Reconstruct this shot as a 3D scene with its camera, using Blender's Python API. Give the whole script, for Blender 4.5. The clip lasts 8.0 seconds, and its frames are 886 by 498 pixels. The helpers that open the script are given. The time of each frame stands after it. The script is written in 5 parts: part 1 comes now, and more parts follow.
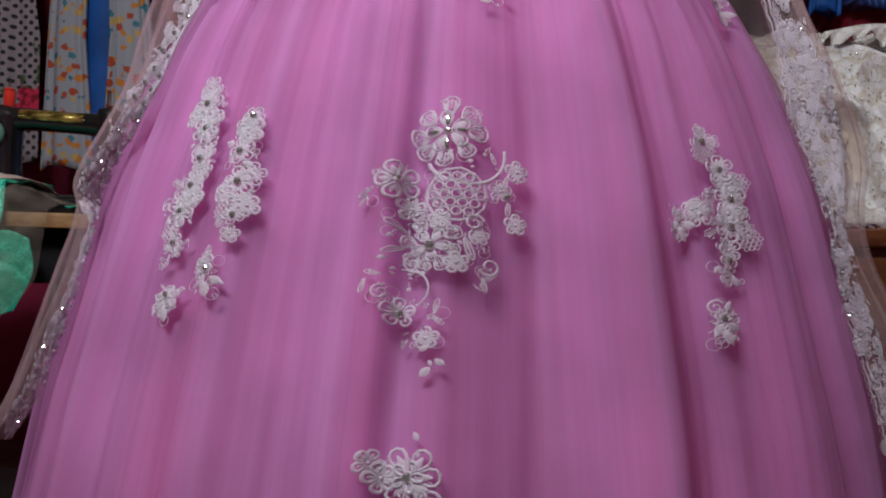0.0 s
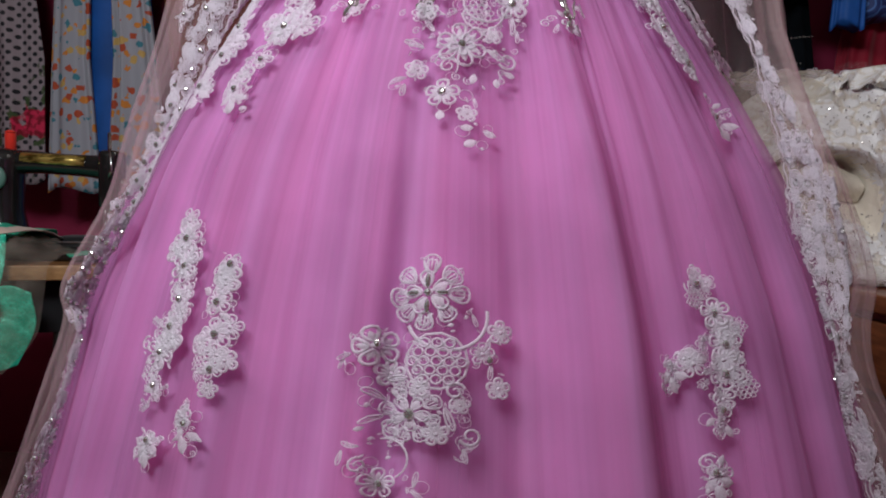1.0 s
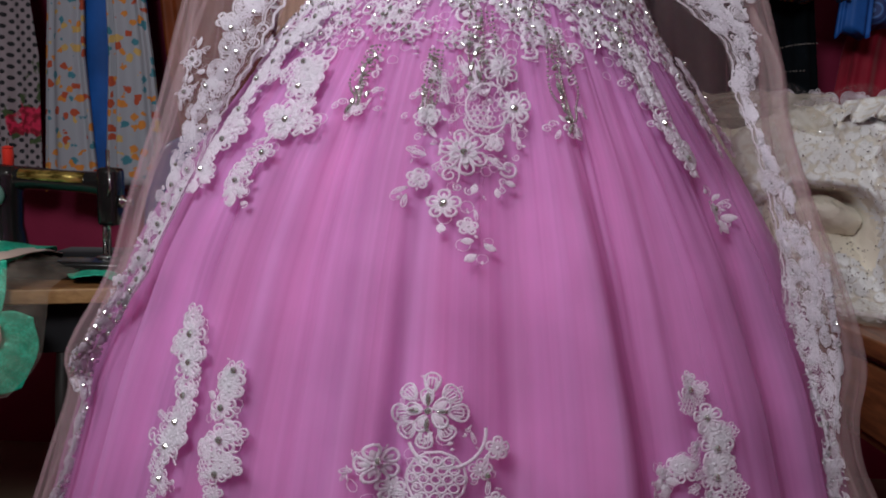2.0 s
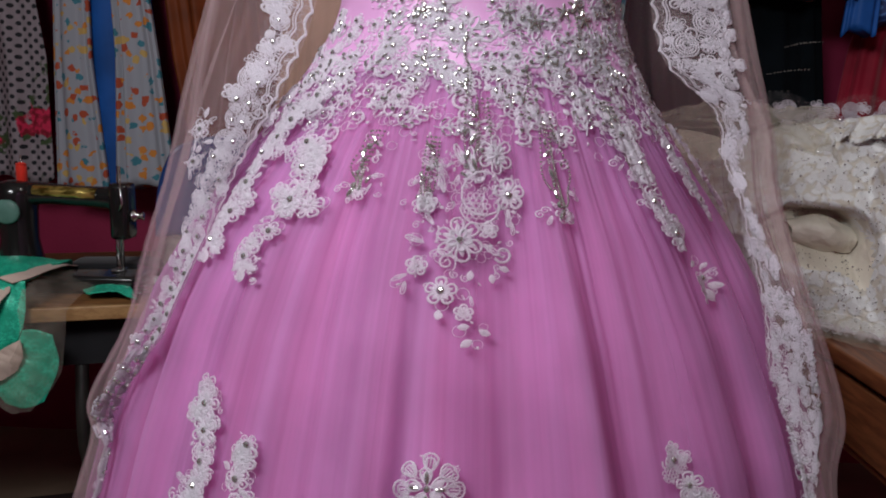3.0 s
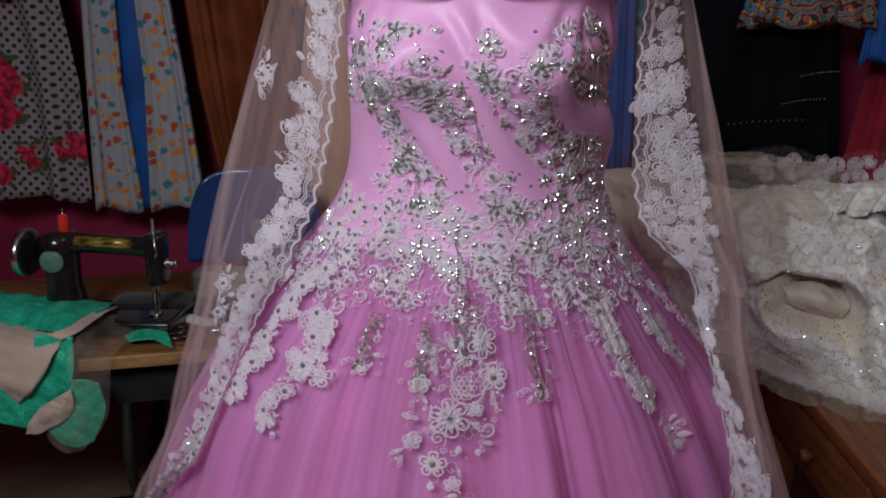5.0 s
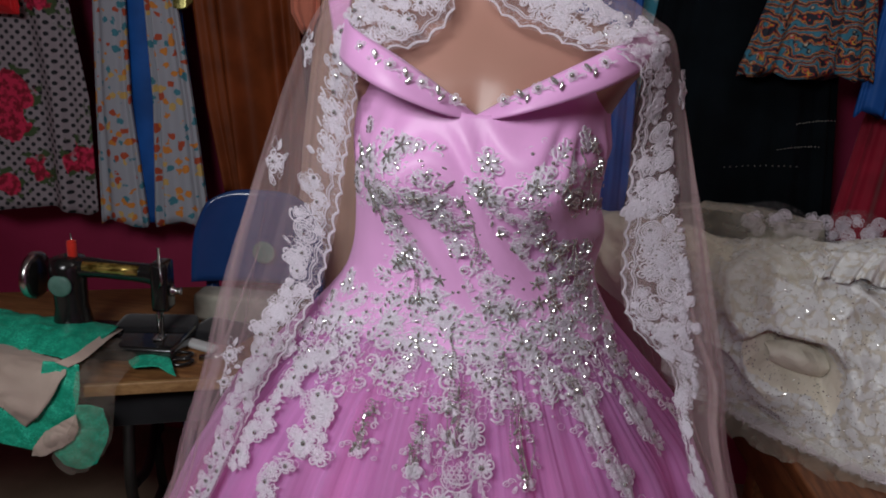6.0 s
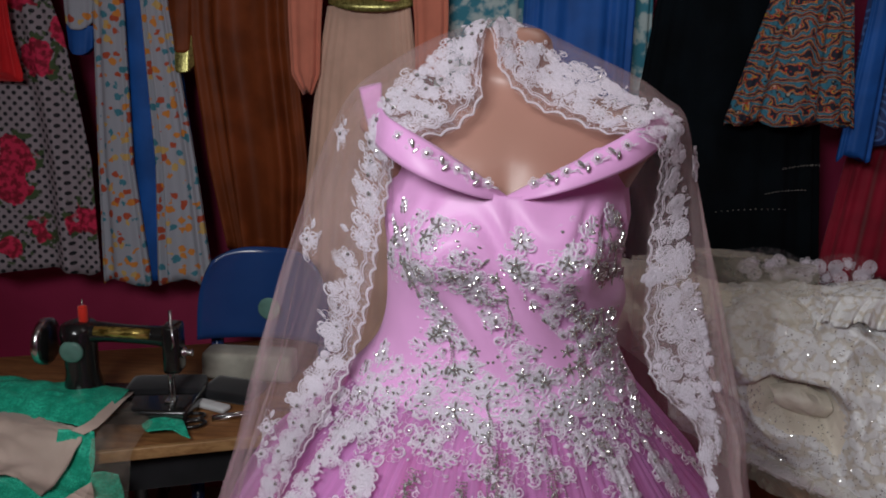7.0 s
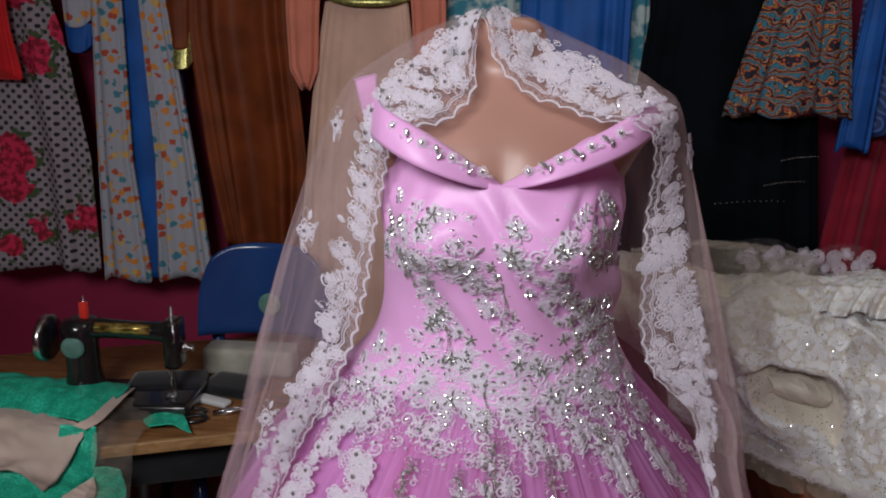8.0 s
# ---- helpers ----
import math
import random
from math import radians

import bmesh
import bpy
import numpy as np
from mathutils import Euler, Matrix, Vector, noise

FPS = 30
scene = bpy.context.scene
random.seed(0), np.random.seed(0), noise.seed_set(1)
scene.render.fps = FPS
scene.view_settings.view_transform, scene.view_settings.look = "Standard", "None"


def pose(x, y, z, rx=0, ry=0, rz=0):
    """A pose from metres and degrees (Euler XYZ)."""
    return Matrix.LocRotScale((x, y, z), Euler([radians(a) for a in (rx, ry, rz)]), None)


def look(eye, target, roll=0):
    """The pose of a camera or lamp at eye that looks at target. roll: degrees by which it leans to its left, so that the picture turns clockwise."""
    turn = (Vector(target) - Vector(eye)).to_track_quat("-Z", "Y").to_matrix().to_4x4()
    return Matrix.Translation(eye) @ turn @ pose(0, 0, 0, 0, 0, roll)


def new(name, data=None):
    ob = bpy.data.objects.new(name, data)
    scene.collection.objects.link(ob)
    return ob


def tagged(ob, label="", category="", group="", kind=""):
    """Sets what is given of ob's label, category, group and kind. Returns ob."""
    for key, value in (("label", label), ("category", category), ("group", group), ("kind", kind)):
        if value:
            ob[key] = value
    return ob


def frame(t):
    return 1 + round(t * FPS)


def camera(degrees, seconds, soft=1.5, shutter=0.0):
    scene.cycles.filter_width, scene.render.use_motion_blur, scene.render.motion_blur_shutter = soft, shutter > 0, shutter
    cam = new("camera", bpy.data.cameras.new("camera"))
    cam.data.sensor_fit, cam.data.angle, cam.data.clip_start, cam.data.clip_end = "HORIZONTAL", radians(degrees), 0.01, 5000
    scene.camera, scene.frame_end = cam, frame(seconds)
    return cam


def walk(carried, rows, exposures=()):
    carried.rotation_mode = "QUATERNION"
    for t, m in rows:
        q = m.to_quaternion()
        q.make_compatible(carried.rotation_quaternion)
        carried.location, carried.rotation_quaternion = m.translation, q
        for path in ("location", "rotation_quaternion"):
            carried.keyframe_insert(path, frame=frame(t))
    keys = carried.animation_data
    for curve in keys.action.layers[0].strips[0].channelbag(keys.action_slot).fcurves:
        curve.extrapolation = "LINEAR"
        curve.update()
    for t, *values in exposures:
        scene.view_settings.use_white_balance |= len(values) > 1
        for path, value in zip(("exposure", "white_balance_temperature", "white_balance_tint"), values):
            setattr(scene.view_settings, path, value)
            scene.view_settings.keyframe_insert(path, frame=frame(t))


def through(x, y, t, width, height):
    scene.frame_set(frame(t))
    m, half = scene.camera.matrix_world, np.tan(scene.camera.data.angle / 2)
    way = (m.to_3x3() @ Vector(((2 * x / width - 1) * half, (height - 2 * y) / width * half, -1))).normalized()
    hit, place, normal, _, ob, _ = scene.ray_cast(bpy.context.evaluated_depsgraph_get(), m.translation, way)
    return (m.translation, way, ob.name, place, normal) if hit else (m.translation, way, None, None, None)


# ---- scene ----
cam = camera(63.5, 8.0, 1.9)
PATH = [
    (0, (0.029, 0.015, 0.697), (-0.001, 2.015, 0.686), 1.4),
    (0.5, (0.055, 0.033, 0.784), (0.005, 2.032, 0.735), 0.9),
    (1, (0.057, 0.042, 0.863), (-0.023, 2.038, 0.758), 1.2),
    (1.5, (0.052, 0.043, 0.935), (-0.037, 2.034, 0.771), 1.6),
    (2, (0.051, 0.045, 1.001), (-0.019, 2.031, 0.776), 1.7),
    (2.2, (0.051, 0.043, 1.024), (-0.02, 2.027, 0.785), 1.6),
    (3.3, (0.066, 0.021, 1.168), (-0.031, 1.981, 0.782), 1.4),
    (3.5, (0.071, 0.019, 1.199), (-0.023, 1.973, 0.784), 1.6),
    (4, (0.079, 0.01, 1.262), (-0.035, 1.95, 0.792), 0.9),
    (4.4, (0.081, 0.003, 1.32), (-0.036, 1.941, 0.838), 0.8),
    (4.5, (0.084, 0.001, 1.337), (-0.049, 1.935, 0.846), 0.9),
    (4.7, (0.092, -0.001, 1.361), (-0.069, 1.928, 0.858), 0.5),
    (5.8, (0.099, -0.011, 1.514), (-0.077, 1.901, 0.958), 2.8),
    (6, (0.094, -0.015, 1.539), (-0.069, 1.898, 0.979), 3.0),
    (6.5, (0.053, -0.037, 1.595), (-0.092, 1.89, 1.077), 2.4),
    (7, (0.031, -0.049, 1.594), (-0.086, 1.893, 1.13), 1.6),
    (7.5, (0.029, -0.068, 1.585), (-0.083, 1.874, 1.118), 1.3),
    (8, (0.039, -0.055, 1.585), (-0.083, 1.885, 1.115), 1.1),
]
walk(cam, [(t, look(eye, target, roll)) for t, eye, target, roll in PATH],
     [(0, -0.10), (0.5, -0.02), (1.5, -0.18), (2.2, -0.25), (3.5, -0.33), (4.5, -0.66), (6, -0.57), (7, -0.50), (8, -0.38)])

# ---- light ----
world = bpy.data.worlds.new("world")
scene.world = world
world.use_nodes = True
world.node_tree.nodes["Background"].inputs[0].default_value = (0.03, 0.03, 0.035, 1)
world.node_tree.nodes["Background"].inputs[1].default_value = 1.0


def area(name, m, sx, sy, watts, color):
    lamp = bpy.data.lights.new(name, "AREA")
    lamp.shape, lamp.size, lamp.size_y, lamp.energy, lamp.color = "RECTANGLE", sx, sy, watts, color
    ob = new(name, lamp)
    ob.matrix_world = m
    return ob


# broad key light added near the camera, its source unseen
area("key_light", look((-0.53, -0.41, 2.12), (0.05, 0.85, 0.85)), 0.8, 0.4, 33, (0.95, 0.97, 1.0))
# unseen fill light added to brighten the right table and bridal gown
area("added_rear_light", look((0.75, 1.15, 2.55), (0.85, 1.5, 0.9)), 0.9, 0.12, 4.6, (1.0, 0.96, 0.92))


# ---- materials ----
class Nodes:
    """A short way to write a node material."""

    def __init__(self, name):
        self.m = bpy.data.materials.new(name)
        self.m.use_nodes = True
        self.t = self.m.node_tree
        self.b = self.t.nodes["Principled BSDF"]
        self.out = self.t.nodes["Material Output"]
        self.pos = self.t.nodes.new("ShaderNodeTexCoord").outputs["Object"]

    def add(self, kind, out=0, ins=None, **attrs):
        n = self.t.nodes.new("ShaderNode" + kind)
        if "operation" in attrs:
            n.operation = attrs["operation"]
        if "interpolation_type" in attrs:
            n.interpolation_type = attrs["interpolation_type"]
        if "wave_type" in attrs:
            n.wave_type = attrs["wave_type"]
        for k, v in (ins or {}).items():
            self.put(n.inputs[k], v)
        return n.outputs[out]

    def put(self, socket, v):
        if isinstance(v, bpy.types.NodeSocket):
            self.t.links.new(v, socket)
        else:
            socket.default_value = v

    def scaled(self, sx, sy, sz):
        return self.add("Mapping", ins={"Vector": self.pos, "Scale": (sx, sy, sz)})

    def noise(self, scale, detail=3, vec=None, distort=0.0, out=0):
        return self.add("TexNoise", out, {"Vector": vec or self.pos, "Scale": scale, "Detail": detail, "Distortion": distort})

    def cells(self, scale, vec=None, rnd=1.0, out="Distance"):
        return self.add("TexVoronoi", out, {"Vector": vec or self.pos, "Scale": scale, "Randomness": rnd})

    def math(self, op, a, b=0.0, c=0.0):
        return self.add("Math", 0, {0: a, 1: b, 2: c}, operation=op)

    def step(self, x, lo, hi):
        return self.add("MapRange", 0, {0: x, 1: lo, 2: hi}, interpolation_type="SMOOTHSTEP")

    def mix(self, f, a, b):
        n = self.t.nodes.new("ShaderNodeMix")
        n.data_type = "RGBA"
        self.put(n.inputs[0], f)
        self.put(n.inputs[6], a)
        self.put(n.inputs[7], b)
        return n.outputs[2]

    def ramp(self, f, stops):
        n = self.t.nodes.new("ShaderNodeValToRGB")
        while len(n.color_ramp.elements) < len(stops):
            n.color_ramp.elements.new(0.5)
        for e, (p, c) in zip(n.color_ramp.elements, stops):
            e.position, e.color = p, rgb(c)
        n.color_ramp.interpolation = "CONSTANT"
        self.put(n.inputs[0], f)
        return n.outputs[0]

    def bump(self, height, strength=0.3, distance=0.002):
        self.put(self.b.inputs["Normal"], self.add("Bump", 0, {"Height": height, "Strength": strength, "Distance": distance}))

    def set(self, **kw):
        names = {"color": "Base Color", "rough": "Roughness", "metal": "Metallic", "sheen": "Sheen Weight", "spec": "Specular IOR Level", "coat": "Coat Weight"}
        for k, v in kw.items():
            self.put(self.b.inputs[names[k]], v)
        return self

    def sheer(self, clear, through=0.35, color=(1, 1, 1, 1)):
        """Lets light through: clear is how much passes between the threads."""
        tl = self.add("BsdfTranslucent", ins={"Color": color})
        a = self.add("MixShader", 0, {0: through, 1: self.b.outputs[0], 2: tl})
        tr = self.add("BsdfTransparent")
        full = self.add("MixShader", 0, {0: clear, 1: a, 2: tr})
        self.t.links.new(full, self.out.inputs[0])


def rgb(c):
    return (c[0], c[1], c[2], 1)


def cloth(name, c, rough=0.8, var=0.15, weave=900, sheen=0.2, spec=0.25, strength=0.25):
    """Woven cloth: a colour with soft blotches and a fine weave."""
    n = Nodes(name)
    f = n.noise(9, 4)
    dark = tuple(v * (1 - var) for v in c)
    lite = tuple(min(1, v * (1 + var)) for v in c)
    n.set(color=n.mix(n.step(f, 0.3, 0.7), rgb(dark), rgb(lite)), rough=rough, sheen=sheen, spec=spec)
    n.bump(n.noise(weave, 2), strength, 0.0006)
    return n


M = {}
# gown
n = cloth("pink_lining", (0.70, 0.14, 0.38), 0.55, 0.10, 700, 0.1, 0.3)
M["lining"] = n.m
n = cloth("pink_tulle", (0.85, 0.43, 0.84), 0.85, 0.10, 1500, 0.0, 0.1)
uv = n.add("TexCoord", "UV")
streak = n.noise(1.0, 4, n.add("Mapping", ins={"Vector": uv, "Scale": (11, 0.35, 1)}))
n.sheer(n.math("MINIMUM", n.math("MULTIPLY_ADD", streak, -1.6, 1.30), 0.75), 0.4, (0.86, 0.43, 0.79, 1))
M["tulle"] = n.m
n = cloth("pink_satin", (0.78, 0.38, 0.70), 0.42, 0.06, 1200, 0.15, 0.45, 0.1)
M["satin"] = n.m
n = cloth("white_lace_thread", (0.86, 0.80, 0.88), 0.45, 0.08, 500, 0.0, 0.5, 0.2)
thread = n.add("TexWave", 1, {"Vector": n.pos, "Scale": 420.0, "Distortion": 9.0, "Detail": 2.0, "Detail Scale": 1.5})
n.bump(thread, 0.35, 0.0006)
n.sheer(n.math("MULTIPLY", n.step(thread, 0.35, 0.15), 0.35), 0.28, (0.92, 0.82, 0.90, 1))
M["lace"] = n.m
n = cloth("lace_ground_net", (0.78, 0.72, 0.75), 0.8, 0.1)
holes = n.cells(330)
n.sheer(n.math("MULTIPLY_ADD", n.step(holes, 0.10, 0.45), 0.30, 0.68), 0.3, (0.8, 0.75, 0.78, 1))
M["laceground"] = n.m
n = cloth("veil_net", (0.80, 0.62, 0.62), 0.85, 0.05, 1500, 0.0, 0.1)
uv = n.add("TexCoord", "UV")
streak = n.noise(1.0, 4, n.add("Mapping", ins={"Vector": uv, "Scale": (22, 0.8, 1)}))
n.sheer(n.math("MULTIPLY_ADD", streak, -0.45, 1.03), 0.4, (0.82, 0.62, 0.62, 1))
M["veil"] = n.m
n = Nodes("cut_crystal")
n.set(color=n.mix(n.noise(300, 1), (0.42, 0.41, 0.40, 1), (0.95, 0.94, 0.92, 1)), rough=0.13, metal=0.8)
M["gem"] = n.m
n = Nodes("silver_bead")
n.set(color=n.mix(n.noise(400, 1), (0.28, 0.25, 0.22, 1), (0.75, 0.72, 0.68, 1)), rough=0.25, metal=0.6)
M["bead"] = n.m
n = Nodes("mannequin_skin_paint")
n.set(color=n.mix(n.noise(6, 3), (0.37, 0.19, 0.145, 1), (0.42, 0.22, 0.17, 1)), rough=0.38, spec=0.45)
n.bump(n.noise(60, 4), 0.05, 0.002)
M["skin"] = n.m
# room
n = Nodes("crimson_wall_paint")
n.set(color=n.mix(n.step(n.noise(3, 5), 0.3, 0.75), (0.26, 0.012, 0.055, 1), (0.34, 0.02, 0.08, 1)), rough=0.6)
n.bump(n.noise(120, 4), 0.25, 0.003)
M["wall"] = n.m
n = Nodes("worn_floor")
n.set(color=n.mix(n.step(n.noise(4, 6), 0.3, 0.7), (0.16, 0.12, 0.08, 1), (0.26, 0.20, 0.14, 1)), rough=0.55)
n.bump(n.noise(90, 4), 0.2, 0.003)
M["floor"] = n.m
n = Nodes("ceiling_paint")
n.set(color=n.mix(n.noise(5, 4), (0.5, 0.48, 0.45, 1), (0.6, 0.58, 0.55, 1)), rough=0.9)
M["ceiling"] = n.m


def wood(name, dark, lite, rough, sc):
    n = Nodes(name)
    grain = n.noise(14, 6, n.scaled(*sc), 0.6)
    fine = n.noise(90, 3, n.scaled(*sc))
    n.set(color=n.mix(n.step(n.math("MULTIPLY_ADD", fine, 0.35, grain), 0.4, 0.95), rgb(dark), rgb(lite)), rough=rough, spec=0.4)
    n.bump(fine, 0.15, 0.001)
    return n.m


M["ply"] = wood("worn_table_wood", (0.13, 0.05, 0.018), (0.34, 0.16, 0.06), 0.4, (0.6, 5, 5))
M["oak"] = wood("edge_wood", (0.26, 0.13, 0.05), (0.45, 0.26, 0.11), 0.45, (0.6, 6, 6))
M["mahogany"] = wood("varnished_red_wood", (0.10, 0.032, 0.012), (0.24, 0.085, 0.032), 0.35, (6, 0.6, 6))
n = Nodes("black_enamel")
n.set(color=n.mix(n.noise(30, 4), (0.006, 0.006, 0.007, 1), (0.018, 0.017, 0.016, 1)), rough=0.22, coat=0.4)
M["enamel"] = n.m
n = Nodes("steel")
n.set(color=n.mix(n.noise(80, 4), (0.5, 0.5, 0.5, 1), (0.75, 0.74, 0.72, 1)), rough=0.22, metal=1.0)
M["steel"] = n.m
n = Nodes("gold_decal")
n.set(color=n.mix(n.step(n.noise(45, 4, n.scaled(1, 1, 3)), 0.35, 0.65), (0.10, 0.07, 0.01, 1), (0.62, 0.44, 0.12, 1)), rough=0.3, metal=0.7)
M["gold"] = n.m
n = Nodes("cast_iron")
n.set(color=n.mix(n.noise(40, 4), (0.008, 0.008, 0.008, 1), (0.03, 0.026, 0.022, 1)), rough=0.5)
M["iron"] = n.m
n = Nodes("blue_plastic")
n.set(color=n.mix(n.noise(7, 4), (0.012, 0.045, 0.17, 1), (0.02, 0.07, 0.24, 1)), rough=0.2, spec=0.7)
n.bump(n.noise(14, 3), 0.1, 0.01)
M["blueplastic"] = n.m
M["red"] = cloth("red_thread", (0.75, 0.03, 0.015), 0.7, 0.1, 600).m
M["teal_plate"] = cloth("tarnished_plate", (0.12, 0.24, 0.20), 0.4, 0.4, 60, 0).m
M["greyfelt"] = cloth("grey_felt", (0.40, 0.38, 0.32), 0.95, 0.3, 160, 0.1).m
M["blackcloth"] = cloth("black_cloth", (0.012, 0.012, 0.014), 0.9, 0.3).m
M["whitecloth"] = cloth("white_cloth", (0.6, 0.6, 0.6), 0.9, 0.2).m


# ---- shape helpers ----
def mesh_data(name, v, f, mat, smooth=True):
    me = bpy.data.meshes.new(name)
    me.from_pydata([tuple(p) for p in v], [], f)
    me.materials.append(mat)
    if smooth:
        me.shade_smooth()
    me.update()
    return me


def part(name, vf, mat, parent=None, label="", smooth=True):
    """One mesh object under a thing or under a part."""
    ob = new(name, mesh_data(name, vf[0], vf[1], mat, smooth))
    if parent:
        ob.parent = parent
    if label:
        tagged(ob, label)
    return ob


def with_uv(ob, uv):
    """Cloth coordinates, one pair a corner point."""
    layer = ob.data.uv_layers.new(name="cloth")
    idx = np.empty(len(ob.data.loops), dtype=np.int32)
    ob.data.loops.foreach_get("vertex_index", idx)
    layer.data.foreach_set("uv", np.asarray(uv, np.float32)[idx].ravel())
    return ob


def thing(name, label, category, group="", kind=""):
    return tagged(new(name), label, category, group, kind)


def join(*pieces):
    v, f, k = [], [], 0
    for pv, pf in pieces:
        v.extend(map(tuple, pv))
        f.extend([tuple(i + k for i in q) for q in pf])
        k += len(pv)
    return v, f


def moved(vf, m):
    return [tuple(m @ Vector(p)) for p in vf[0]], vf[1]


def grid_faces(nu, nv, wrap=False):
    f = []
    for j in range(nv - 1):
        for i in range(nu if wrap else nu - 1):
            k = (i + 1) % nu
            f.append((j * nu + i, j * nu + k, (j + 1) * nu + k, (j + 1) * nu + i))
    return f


def box(x0, x1, y0, y1, z0, z1, bevel=0.004):
    bm = bmesh.new()
    bmesh.ops.create_cube(bm, size=1, matrix=Matrix.Translation(((x0 + x1) / 2, (y0 + y1) / 2, (z0 + z1) / 2)) @ Matrix.Diagonal((x1 - x0, y1 - y0, z1 - z0, 1)))
    if bevel:
        bmesh.ops.bevel(bm, geom=bm.edges[:], offset=bevel, segments=2, affect="EDGES", profile=0.6)
    bm.verts.index_update()
    r = [tuple(v.co) for v in bm.verts], [tuple(v.index for v in q.verts) for q in bm.faces]
    bm.free()
    return r


def tube(pts, r, sides=6, close=False, flat=1.0):
    """A round bar along points; r is one radius or one a point."""
    pts = [Vector(p) for p in pts]
    n = len(pts)
    rr = r if hasattr(r, "__len__") else [r] * n
    v = []
    for i, p in enumerate(pts):
        a, b = pts[(i - 1) % n if close else max(i - 1, 0)], pts[(i + 1) % n if close else min(i + 1, n - 1)]
        d = (b - a).normalized()
        ref = Vector((0, 0, 1)) if abs(d.z) < 0.9 else Vector((0, 1, 0))
        s = d.cross(ref).normalized()
        w = s.cross(d)
        for k in range(sides):
            q = 2 * math.pi * k / sides
            v.append(p + rr[i] * (math.cos(q) * s + flat * math.sin(q) * w))
    f = grid_faces(sides, n, True)
    if close:
        f += [((n - 1) * sides + k, (n - 1) * sides + (k + 1) % sides, (k + 1) % sides, k) for k in range(sides)]
    else:
        f += [tuple(range(sides))[::-1], tuple((n - 1) * sides + k for k in range(sides))]
    return v, f


def lathe(profile, sides=24):
    """Turned about z: profile of (radius, z)."""
    v = [(r * math.cos(2 * math.pi * k / sides), r * math.sin(2 * math.pi * k / sides), z) for r, z in profile for k in range(sides)]
    f = grid_faces(sides, len(profile), True)
    f += [tuple(range(sides))[::-1], tuple((len(profile) - 1) * sides + k for k in range(sides))]
    return v, f


def smooth_path(pts, n):
    """n points on a smooth line through pts."""
    p = np.array(pts, float)
    p = np.vstack([2 * p[0] - p[1], p, 2 * p[-1] - p[-2]])
    out = []
    for q in np.linspace(0, len(pts) - 1 - 1e-9, n):
        i, t = int(q), q - int(q)
        a, b, c, d = p[i:i + 4]
        out.append(0.5 * (2 * b + (c - a) * t + (2 * a - 5 * b + 4 * c - d) * t * t + (3 * b - a - 3 * c + d) * t ** 3))
    return np.array(out)


def loft(rows, nu, nv, fold=0.0, seed=0.0, scale=6.0, lean=0.6):
    """A sheet of cloth through rows of points, with crossing folds across its face."""
    a = np.array([smooth_path(r, nu) for r in rows])
    g = np.stack([smooth_path(a[:, i], nv) for i in range(nu)], 1)
    if fold:
        du, dv = np.gradient(g, axis=1), np.gradient(g, axis=0)
        nrm = np.cross(du, dv)
        nrm /= np.linalg.norm(nrm, axis=2)[..., None] + 1e-12
        for j in range(nv):
            for i in range(nu):
                p = Vector(g[j, i]) * scale + Vector((seed, 2 * seed, 0))
                p = Vector((p.x + lean * p.z, p.y, 0.55 * p.z - 0.3 * lean * p.x))
                p += 0.5 * noise.noise_vector(p * 0.9)
                h = 0.9 - 2.4 * abs(noise.noise(p)) + 0.45 * (0.8 - 2.4 * abs(noise.noise(p * 2.3))) + 0.16 * noise.noise(p * 6)
                g[j, i] += nrm[j, i] * fold * h
    return g.reshape(-1, 3), grid_faces(nu, nv)


# ---- room ----
X0, X1, Y0, Y1, TOP = -2.6, 1.95, -2.4, 2.42, 2.75
for nm, b in (("wall_north", (X0, X1, Y1, Y1 + 0.12, 0, TOP)), ("wall_south", (X0, X1, Y0 - 0.12, Y0, 0, TOP)),
              ("wall_west", (X0 - 0.12, X0, Y0, Y1, 0, TOP)), ("wall_east", (X1, X1 + 0.12, Y0, Y1, 0, TOP))):
    tagged(part(nm, box(*b, 0), M["wall"], smooth=False), "crimson painted plaster wall of the workshop", "wall", kind="structure")
tagged(part("floor", box(X0, X1, Y0, Y1, -0.1, 0, 0), M["floor"], smooth=False), "worn tan cement floor with stains", "floor", kind="structure")
tagged(part("ceiling", box(X0, X1, Y0, Y1, TOP, TOP + 0.1, 0), M["ceiling"], smooth=False), "plain pale painted ceiling", "ceiling", kind="structure")


# ---- the gown: its shape ----
CX = 0.037


def table_of(rows):
    """Smooth curves over height, one for each column after the first."""
    r = np.array(sorted(rows))
    zz = np.linspace(r[0, 0], r[-1, 0], 600)
    cols = []
    for c in range(1, r.shape[1]):
        y = np.interp(zz, r[:, 0], r[:, c])
        k = np.hanning(31)
        cols.append(np.convolve(np.pad(y, 15, mode="edge"), k / k.sum(), "valid"))
    return zz, cols


